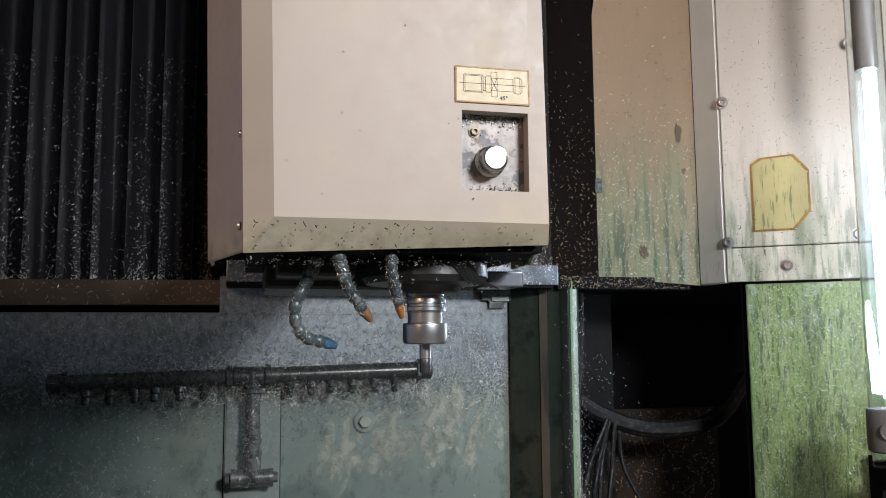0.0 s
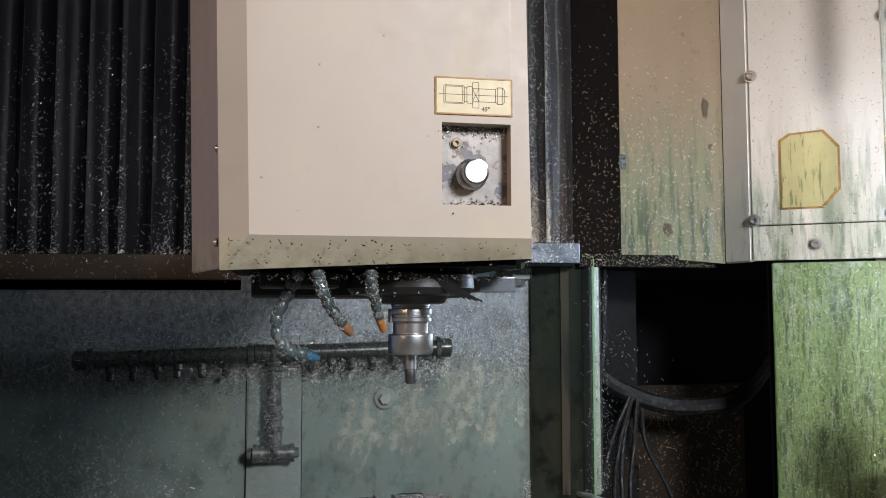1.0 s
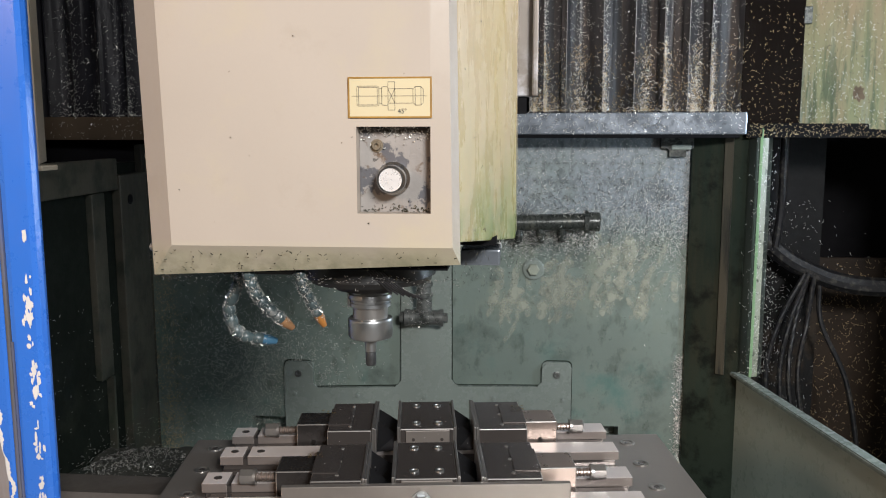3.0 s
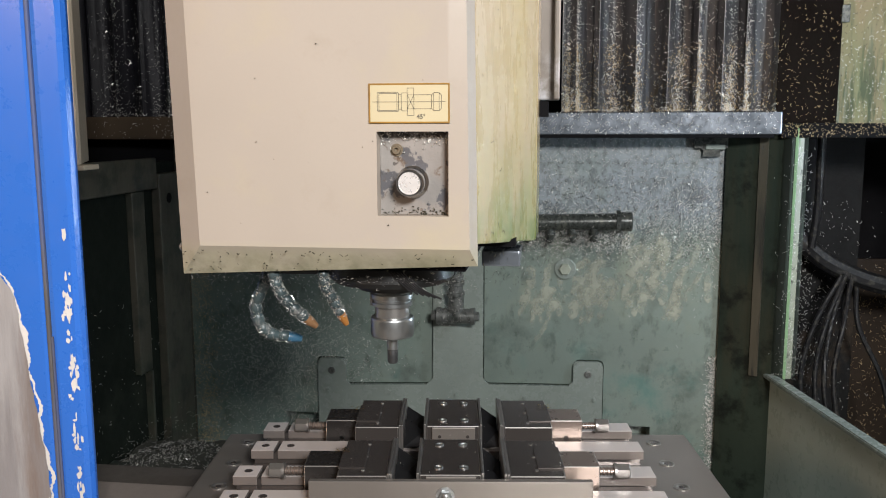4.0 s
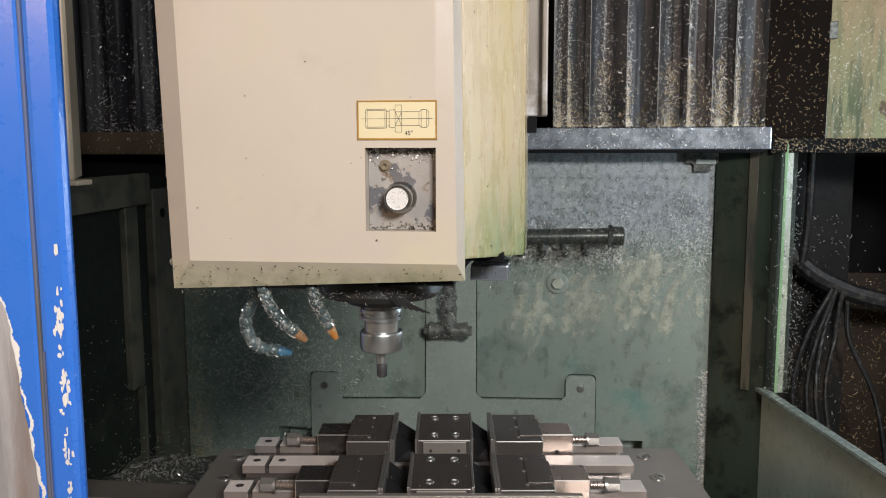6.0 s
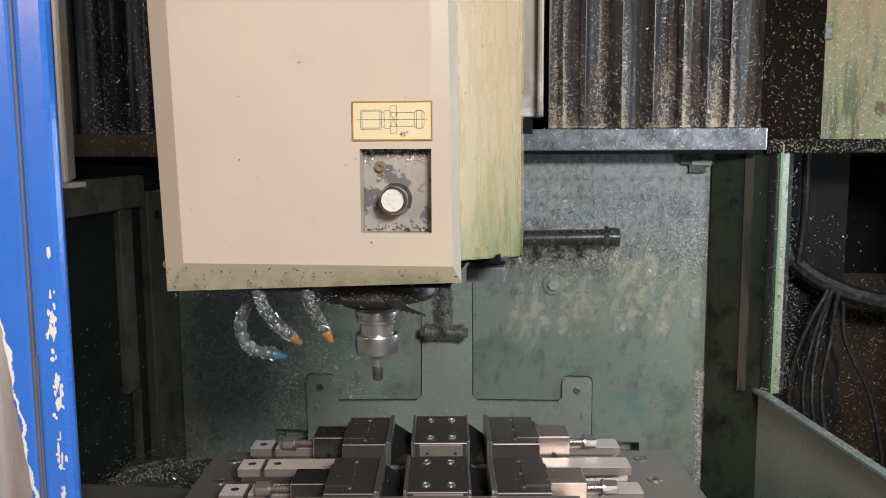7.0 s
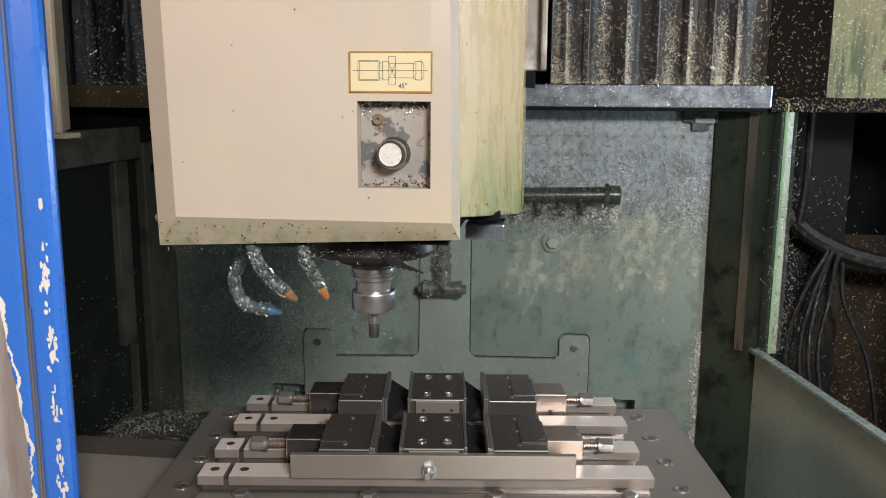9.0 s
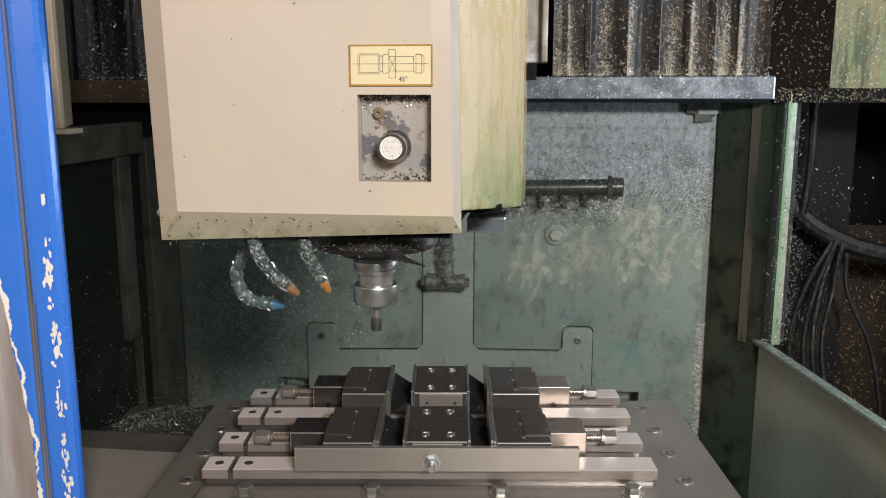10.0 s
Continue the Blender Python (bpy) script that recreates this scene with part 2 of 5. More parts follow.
M_POSTGREEN = mat("bright_green_lip", (0.22, 0.36, 0.20), 0.35, var=0.4, scale=12, bump=0.1, stretch=(1, 1, 0.3))
M_POSTPALE = mat("scuffed_pale_post_paint", (0.26, 0.28, 0.22), 0.35, var=0.3, scale=14, bump=0.2,
                 stains=[((0.10, 0.20, 0.07), 24, 0.5, 0.6, 0.8, None, V), ((0.03, 0.035, 0.03), 60, 0.56, 0.64, 0.8, None, U)])
M_SEAM = mat("worn_grey_blue_seam", (0.15, 0.145, 0.15), 0.5, var=0.4, scale=20, bump=0.1, stretch=(1, 1, 0.3), stains=[((0.05, 0.10, 0.30), 10, 0.48, 0.62, 0.8, None, V)])
M_WHITEMETAL = mat("bright_knob_metal", (0.82, 0.80, 0.78), 0.3, 0.5, var=0.06, scale=60, grain=0.1, bump=0.05)
M_DARKPANEL = mat("dark_green_side_panel", (0.026, 0.033, 0.026), 0.4, var=0.4, scale=7, bump=0.1, coat=0.1)
M_TAN = mat("rusty_tan_strip", (0.050, 0.044, 0.029), 0.5, var=0.5, scale=14, bump=0.2, stretch=(1, 1, 0.3), stains=[((0.012, 0.013, 0.010), 22, 0.48, 0.6, 0.9, None, V)])
M_RUST = mat("rusty_brown_sludge", (0.026, 0.018, 0.012), 0.5, var=0.6, scale=14, bump=0.5, bump_scale=60, spec=0.2)
M_GREYPL = mat("grey_lamp_collar", (0.14, 0.13, 0.12), 0.5, var=0.15, scale=20, bump=0.05)
M_BED = mat("oily_way_cover", (0.25, 0.215, 0.19), 0.40, 0.15, var=0.15, scale=8, bump=0.05)
M_DARKBED = mat("grimy_way_cover_steel", (0.085, 0.075, 0.066), 0.45, 0.15, var=0.25, scale=8, bump=0.08)
M_FLOOR = mat("chip_strewn_floor_pan", (0.06, 0.06, 0.05), 0.5, 0.2, var=0.4, scale=12, bump=0.4)
M_CONCRETE = mat("worn_workshop_concrete", (0.22, 0.21, 0.195), 0.7, var=0.25, scale=4, bump=0.2)
M_ENCL = mat("off_white_enclosure", (0.45, 0.43, 0.38), 0.5, var=0.1, scale=5, bump=0.05)
M_GLOW = glow("lamp_glow", (0.84, 0.92, 1.0), 14.0)
M_GLASS = bpy.data.materials.new("lamp_glass")
M_GLASS.use_nodes = True
_g = M_GLASS.node_tree.nodes["Principled BSDF"]
_g.inputs["Base Color"].default_value = (0.92, 0.97, 0.98, 1)
_g.inputs["Transmission Weight"].default_value, _g.inputs["Roughness"].default_value, _g.inputs["IOR"].default_value = 1.0, 0.12, 1.3


# ---- mesh helpers ----
def part(name, bm, material, parent=None, label="", smooth=False, m=None):
    me = bpy.data.meshes.new(name)
    bmesh.ops.recalc_face_normals(bm, faces=bm.faces)
    bm.to_mesh(me)
    bm.free()
    for mt in material if isinstance(material, (list, tuple)) else (material,):
        me.materials.append(mt)
    if smooth:
        me.polygons.foreach_set("use_smooth", [True] * len(me.polygons))
        me.set_sharp_from_angle(angle=radians(35))
    ob = new(name, me)
    if parent:
        ob.parent = parent
    if m is not None:
        ob.matrix_local = m
    if label:
        ob["label"] = label
    return ob


def thing(name, label, category, m=None, group="", kind=""):
    ob = new(name)
    ob.empty_display_size = 0.05
    if m is not None:
        ob.matrix_world = m
    return tagged(ob, label, category, group, kind)


def box(bm, x0, x1, y0, y1, z0, z1, bevel=0.0):
    vs = [bm.verts.new((x, y, z)) for z in (z0, z1) for x, y in ((x0, y0), (x1, y0), (x1, y1), (x0, y1))]
    fs = [bm.faces.new([vs[i] for i in f]) for f in ((3, 2, 1, 0), (4, 5, 6, 7), (0, 1, 5, 4), (1, 2, 6, 5), (2, 3, 7, 6), (3, 0, 4, 7))]
    if bevel:
        bmesh.ops.bevel(bm, geom=list({e for f in fs for e in f.edges}), offset=bevel, segments=2, profile=0.6, affect="EDGES")
    return bm


def boxes(*rows, bevel=0.0):
    bm = bmesh.new()
    for r in rows:
        box(bm, *r, bevel=bevel)
    return bm


def edged(*rows, bevel):
    """Bevelled boxes whose narrow edge faces take the second material, worn bright."""
    bm = boxes(*rows, bevel=bevel)
    for f in bm.faces:
        if f.calc_area() < 0.0003:
            f.material_index = 1
    return bm


def prism(bm, pts, z0, z1):
    """An upright prism over the outline pts (x, y)."""
    a = [bm.verts.new((x, y, z0)) for x, y in pts]
    b = [bm.verts.new((x, y, z1)) for x, y in pts]
    bm.faces.new(a[::-1]), bm.faces.new(b)
    for i in range(len(pts)):
        j = (i + 1) % len(pts)
        bm.faces.new((a[i], a[j], b[j], b[i]))
    return bm


def wallstrip(a, b, z0, z1, thick, bevel=0.0):
    """An upright slab from a to b (x, y), its thickness to the left of the way."""
    d = Vector((b[0] - a[0], b[1] - a[1])).normalized()
    nx, ny = -d.y * thick, d.x * thick
    bm = prism(bmesh.new(), [a, b, (b[0] + nx, b[1] + ny), (a[0] + nx, a[1] + ny)], z0, z1)
    if bevel:
        bmesh.ops.bevel(bm, geom=bm.edges[:], offset=bevel, segments=2, affect="EDGES")
    return bm


def turned(profile, n=32):
    """A body of revolution about z through the profile (radius, z)."""
    bm = bmesh.new()
    rings = [[bm.verts.new((r * math.cos(2 * math.pi * i / n), r * math.sin(2 * math.pi * i / n), z)) for i in range(n)] for r, z in profile]
    for p, q in zip(rings, rings[1:]):
        for i in range(n):
            bm.faces.new((p[i], p[(i + 1) % n], q[(i + 1) % n], q[i]))
    bm.faces.new(rings[0][::-1]), bm.faces.new(rings[-1])
    return bm


def moved(bm, m):
    bmesh.ops.transform(bm, matrix=m, verts=bm.verts)
    return bm


def joined(*bms):
    out = bmesh.new()
    for b in bms:
        me = bpy.data.meshes.new("join")
        b.to_mesh(me)
        b.free()
        out.from_mesh(me)
        bpy.data.meshes.remove(me)
    return out


def tube(pts, radius, n=12, radii=None):
    """A round tube along pts."""
    bm = bmesh.new()
    pts = [Vector(p) for p in pts]
    rings = []
    for i, p in enumerate(pts):
        d = (pts[min(i + 1, len(pts) - 1)] - pts[max(i - 1, 0)]).normalized()
        side = d.cross(Vector((0.31, 0.17, 0.93))).normalized()
        up = side.cross(d)
        r = radii[i] if radii else radius
        rings.append([bm.verts.new(p + r * (math.cos(2 * math.pi * k / n) * side + math.sin(2 * math.pi * k / n) * up)) for k in range(n)])
    for a, b in zip(rings, rings[1:]):
        for k in range(n):
            bm.faces.new((a[k], a[(k + 1) % n], b[(k + 1) % n], b[k]))
    bm.faces.new(rings[0]), bm.faces.new(rings[-1][::-1])
    return bm


def curve_pts(ctrl, n):
    """n points on a smooth line through ctrl."""
    c = [Vector(p) for p in ctrl]
    c = [2 * c[0] - c[1]] + c + [2 * c[-1] - c[-2]]
    out = []
    for i in range(n):
        s = i / (n - 1) * (len(c) - 3)
        k = min(int(s), len(c) - 4)
        t = s - k
        a, b, d, e = c[k:k + 4]
        out.append(0.5 * (2 * b + (d - a) * t + (2 * a - 5 * b + 4 * d - e) * t * t + (3 * b - a - 3 * d + e) * t ** 3))
    return out


def hexhead(r, h, washer=0.0):
    """A hexagon head on z = 0, with its washer."""
    bm = bmesh.new()
    if washer:
        bm = turned([(washer, 0), (washer, h * 0.2), (r * 0.6, h * 0.2)], 20)
    z0 = h * 0.2 if washer else 0
    b2 = prism(bmesh.new(), [(r * math.cos(math.pi / 3 * i), r * math.sin(math.pi / 3 * i)) for i in range(6)], z0, z0 + h)
    bmesh.ops.bevel(b2, geom=[e for e in b2.edges if all(v.co.z > z0 + h * 0.9 for v in e.verts)], offset=r * 0.12, segments=1, affect="EDGES")
    return joined(bm, b2)


def capscrew(r, h):
    """A round socket-head screw standing on z = 0, its socket sunk."""
    return turned([(r, 0), (r, h * 0.85), (r * 0.88, h), (r * 0.52, h), (r * 0.45, h * 0.45), (0.0001, h * 0.4)], 18)


def chips(name, label, n, place, material, size=(0.004, 0.010), seed=1, lift=0.0015):
    """Loose curls of metal; place(rng) gives a point and the surface's normal."""
    rng = random.Random(seed)
    verts, faces = [], []
    for _ in range(n):
        p, nor = place(rng)
        p, nor = Vector(p), Vector(nor).normalized()
        t = Vector((rng.gauss(0, 1), rng.gauss(0, 1), rng.gauss(0, 1)))
        t = (t - 0.8 * t.dot(nor) * nor).normalized()
        s = t.cross(nor).normalized()
        ln = rng.uniform(*size) * (0.6 + rng.random() ** 3)
        w = rng.uniform(0.00026, 0.00066) * (1.25 if size[1] >= 0.012 else 1.0)
        curl = rng.uniform(-0.35, 0.35) * ln
        k = len(verts)
        for u, c in ((-0.5, 0), (0, 1), (0.5, 0)):
            mid = p + nor * (lift + w) + t * ln * u + s * curl * c + nor * abs(curl) * 0.5 * c
            tilt = (s + nor * rng.uniform(-0.8, 0.8)).normalized()
            verts += [mid - tilt * w, mid + tilt * w]
        faces += [(k, k + 1, k + 3, k + 2), (k + 2, k + 3, k + 5, k + 4)]
    me = bpy.data.meshes.new(name)
    me.from_pydata([tuple(v) for v in verts], [], faces)
    me.materials.append(material)
    return tagged(new(name, me), label, "metal chips", kind="stuff")


def holed_sheet(xs, zs, gaps, y, deep):
    """A sheet facing -y over the grid xs, zs with the cells in gaps left open and walled back by deep."""
    bm = bmesh.new()
    v = {(i, j): bm.verts.new((x, y, z)) for i, x in enumerate(xs) for j, z in enumerate(zs)}
    for i in range(len(xs) - 1):
        for j in range(len(zs) - 1):
            if (i, j) not in gaps:
                bm.faces.new((v[i, j], v[i + 1, j], v[i + 1, j + 1], v[i, j + 1]))
            else:
                ring = [v[i, j], v[i + 1, j], v[i + 1, j + 1], v[i, j + 1]]
                back = [bm.verts.new((q.co.x, q.co.y + deep, q.co.z)) for q in ring]
                for k in range(4):
                    bm.faces.new((ring[k], ring[(k + 1) % 4], back[(k + 1) % 4], back[k]))
    return bm


# green paint darkened so that shade sits in its colour
M_LEFT = mat("shaded_green_paint", (0.021, 0.029, 0.021), 0.5, var=0.5, scale=6, bump=0.2, spec=0.12, stains=[((0.040, 0.036, 0.022), 8, 0.56, 0.68, 0.5, None, V), ((0.006, 0.007, 0.006), 10, 0.5, 0.62, 0.8, None, U)])

# left wall's green, near black to hold the shade on that side
M_LEFTSHADE = mat("left_shade_green_paint", (0.010, 0.013, 0.010), 0.6, var=0.5, scale=6, bump=0.2, spec=0.08, stains=[((0.03, 0.035, 0.025), 10, 0.5, 0.68, 0.6, (0.85, 0.45), U)])

M_SILL = mat("smooth_grey_green_paint", (0.44, 0.50, 0.44), 0.30, var=0.2, scale=6, bump=0.05, coat=0.3, grain=0.4)

# box enamel with grime and streaks, darkened for the shaded side
M_BOXSIDE = mat("shaded_grimy_box_enamel", (0.265, 0.185, 0.112), 0.6, var=0.25, scale=7, bump=0.1, spec=0.25, stretch=(1, 1, 0.4),
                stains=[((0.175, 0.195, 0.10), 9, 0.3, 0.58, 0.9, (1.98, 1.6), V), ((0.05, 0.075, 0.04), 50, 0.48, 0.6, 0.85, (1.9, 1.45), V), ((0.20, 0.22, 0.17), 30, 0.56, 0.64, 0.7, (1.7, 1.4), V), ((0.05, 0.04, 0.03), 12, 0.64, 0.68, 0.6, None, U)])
# box enamel paled for the corner that catches light
M_EDGE = mat("lit_box_edge_enamel", (0.78, 0.75, 0.68), 0.35, var=0.1, scale=12, bump=0.05, stains=[((0.25, 0.32, 0.2), 40, 0.55, 0.65, 0.7, (1.7, 1.4), V)])


# ---- the setting ----
def setting(name, bm, material, label, category, smooth=False):
    return tagged(part(name, bm, material, smooth=smooth), label, category, kind="structure")


WY = 2.0
setting("floor", boxes((-1.6, 2.3, -0.2, 2.9, -0.06, 0.0)), M_FLOOR, "dark oily machine floor pan strewn with chips", "floor")
setting("ground", boxes((-5.0, 5.0, -5.0, -0.2, -0.06, 0.0)), M_CONCRETE, "worn grey workshop concrete before the machine", "floor")
setting("wall_workshop", boxes((-5.0, 5.0, -5.1, -5.0, -0.06, 3.2)), M_ENCL, "plain off-white workshop wall behind the camera", "wall")
setting("wall_back", joined(holed_sheet([-1.14, -0.76, -0.64, 0.345, 0.485, 0.70], [0.0, 0.305, 0.372, 1.245], {(1, 1), (3, 1)}, WY, 0.12),
               boxes((-1.14, 0.70, WY + 0.12, WY + 0.14, 0.0, 1.245)), boxes((-0.26, 0.70, WY, WY + 0.02, 1.2455, 1.36)), boxes((-1.14, -0.2605, WY + 0.001, WY + 0.119, 1.235, 1.244))), M_WALL, "dark green steel back wall, pale coolant stains, painted blue-lit top", "wall")
setting("wall_left", boxes((-1.16, -1.112, 1.0, 2.0, 0.0, 1.245)), M_LEFTSHADE, "grimy green left side wall, darkened as shaded", "wall")
# out of view; cream colour added to bounce warm light onto the head
setting("wall_left_outer", boxes((-1.62, -1.58, -0.6, 0.99, 0.0, 2.72)), M_BEIGE, "unseen enclosure wall, cream for warm bounce light", "wall")
# closing sheets whose black stands for the shade out there
setting("wall_left_upper", boxes((-1.62, -1.58, 1.0, 2.1, 0.0, 2.72), (-2.34, -1.62, 2.06, 2.1, 0.0, 2.72), (-2.34, -2.30, 2.1, 3.04, 0.0, 2.72)), M_SHADOW, "outer wall panels beside the recess, black for shade", "wall")
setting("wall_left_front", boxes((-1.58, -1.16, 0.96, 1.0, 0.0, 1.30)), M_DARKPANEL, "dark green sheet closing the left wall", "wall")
setting("wall_behind_bellows", boxes((-0.2, 2.3, 2.32, 2.36, 1.30, 2.72), (-0.24, -0.2, 2.02, 3.0, 0.0, 2.72), (-2.34, -0.2, 3.0, 3.04, 0.0, 2.72)), M_SHADOW, "sheet behind the bellows, black for shade", "wall")
setting("wall_left_rear", boxes((-1.58, -1.145, 2.03, 2.055, 0.0, 1.24)), M_SHADOW, "sheet closing the rear left corner, black for shade", "wall")
setting("corner_trim", boxes((-1.110, -1.085, 1.955, 1.998, 0.0, 1.30), bevel=0.002), M_TAN, "dirty brown strip in the rear corner", "trim")
setting("ceiling", boxes((-2.34, 2.3, 0.35, 3.04, 2.72, 2.76)), M_ENCL, "off-white enclosure ceiling sheet", "ceiling")
setting("wall_right_outer", boxes((2.26, 2.3, -0.2, 2.9, 0.0, 2.72)), M_ENCL, "off-white outer enclosure sheet", "wall")
# the side recess is unlit: its shade is in these sheets' black
setting("wall_right_back", boxes((0.70, 2.3, 2.62, 2.66, 0.0, 2.0)), M_SHADOW, "recess wall, black for shade", "wall")
setting("wall_lower_left_recess", boxes((0.70, 0.72, 2.02, 2.62, 0.0, 1.36)), M_SHADOW, "recess side sheet, black for shade", "wall")

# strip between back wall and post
setting("wall_right_return", wallstrip((0.695, 2.0), (0.845, 1.925), 0.0, 1.335, -0.02), M_LEFT, "green return panel with its shade in the paint", "wall")
setting("trim", wallstrip((0.784, 1.952), (0.807, 1.9405), 0.58, 1.332, -0.0225), M_TAN, "rusty tan strip down the return panel", "trim")

# chip-collecting sill wall towards the camera
setting("sill_panel", wallstrip((0.853, 1.93), (1.045, 0.95), 0.0, 0.575, -0.022, 0.004), M_SILL, "dark green painted panel below the open side", "panel")
setting("sill_edge", wallstrip((0.848, 1.93), (1.040, 0.95), 0.578, 0.592, -0.034, 0.003), M_PLATE, "worn grey-green folded edge of the side panel", "sill")


def side_post():
    t = thing("corner_post", "scuffed white and green upright corner post with chips", "post")
    part("angle", wallstrip((0.845, 1.925), (0.866, 1.886), 0.585, 1.338, -0.012, 0.002), M_DARKPANEL, t)
    part("flange", wallstrip((0.868, 1.885), (0.893, 1.890), 0.585, 1.338, 0.008, 0.002), M_POSTPALE, t, "pale scuffed flange")
    part("lip", wallstrip((0.8650, 1.8845), (0.8730, 1.8815), 0.585, 1.350, -0.003, 0.001), M_POSTGREEN, t, "bright green lip")
    part("edge", wallstrip((0.893, 1.8905), (0.914, 1.93), 0.585, 1.338, 0.004, 0.001), M_DARKPANEL, t)
    for z in (0.72, 0.95, 1.18):
        part("bolt", moved(hexhead(0.008, 0.006, 0.010), Matrix.Translation((0.80, 1.938, z)) @ pose(0, 0, 0, 90, 0, 27)), M_DARKSTEEL, t, smooth=True)
    return t


side_post()

# rail under the bellows; the far one stands deeper in the machine
def deep(x):
    """Depth of the recessed bellows and their rail."""
    return 2.64 - 0.10 * x


setting("rail_beam_left", wallstrip((-2.28, deep(-2.28)), (-0.245, deep(-0.245)), 1.302, 1.400, 0.10, 0.004), M_RAILBROWN, "oily brown steel rail beam under the bellows", "rail")
setting("rail_beam", boxes((-0.24, 0.818, 1.86, 1.99, 1.332, 1.398), bevel=0.004), M_RAIL, "blue-grey steel rail beam under the bellows", "rail")
setting("rail_lip", boxes((-0.24, 0.80, 1.868, 1.99, 1.322, 1.3325), bevel=0.002), M_SHADOW, "dark folded lip under the rail beam", "rail")
setting("rail_beam_right", boxes((0.822, 1.31, 1.880, 1.97, 1.322, 1.364), bevel=0.004), M_SHADOW, "black chip-covered beam over the side opening", "rail")


FOLDS = (0.178, 0.219, 0.286, 0.394, 0.487, 0.572, 0.644, 0.708, 0.799)


def bellows(folds, front, low, cloth, label):
    """A pleated curtain whose fold edges stand at the given x; front(x) is the depth of the edges."""
    rng = random.Random(len(folds))
    bm = bmesh.new()
    xs = []
    for i, (a, b) in enumerate(zip(folds, folds[1:])):
        w = b - a
        lean, dip = rng.uniform(0.7, 1.5), 0.42 * w * rng.uniform(0.8, 1.15)
        for q in range(12):
            f = q / 12
            x = a + w * f
            xs.append((x, front(x) + dip * math.sin(math.pi * f ** lean) ** 1.2, f))
    xs.append((folds[-1], front(folds[-1]), 0))
    levels = [low, low + 0.10, low + 0.25, low + 0.45, low + 0.7, 2.70]
    grid = [[bm.verts.new((x + 0.004 * math.sin(3.1 * z + 1.7 * k) * (f > 0), y + 0.003 * math.sin(5 * z + k), z)) for k, (x, y, f) in enumerate(xs)] for z in levels]
    for lo, hi in zip(grid, grid[1:]):
        for i in range(len(xs) - 1):
            bm.faces.new((lo[i], lo[i + 1], hi[i + 1], hi[i]))
    bmesh.ops.solidify(bm, geom=bm.faces[:], thickness=0.002)
    t = thing("way_cover_bellows", label, "bellows", group="bellows beside the spindle head")
    part("pleated_cloth", bm, cloth, t, "", True)
    for x in folds[:-1]:
        part("fold_edge", boxes((x - 0.0012, x + 0.0006, front(x) - 0.0065, front(x) - 0.0025, low + 0.001, 2.70)), M_FOLD if cloth is M_BLACK else cloth, t, "raised fold edge")
    return t


bellows(FOLDS, lambda x: 1.872, 1.399, M_BLACK, "black pleated bellows curtain caked with brown chips")
LEFT_FOLDS = [-2.26 + 0.125 * i for i in range(17)]
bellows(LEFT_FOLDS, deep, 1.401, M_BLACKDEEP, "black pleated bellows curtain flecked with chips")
# added sheet: near-black colour stands for the bellows' shaded last stretch
setting("bellows_end_plate", boxes((0.800, 0.984, 1.915, 1.93, 1.366, 2.70)), M_ENDSHADE, "dark sheet added as the shaded bellows end", "panel")

# box on the side wall
A, B, C, D = (0.984, 1.924), (1.322, 1.845), (1.352, 1.735), (1.80, 1.43)


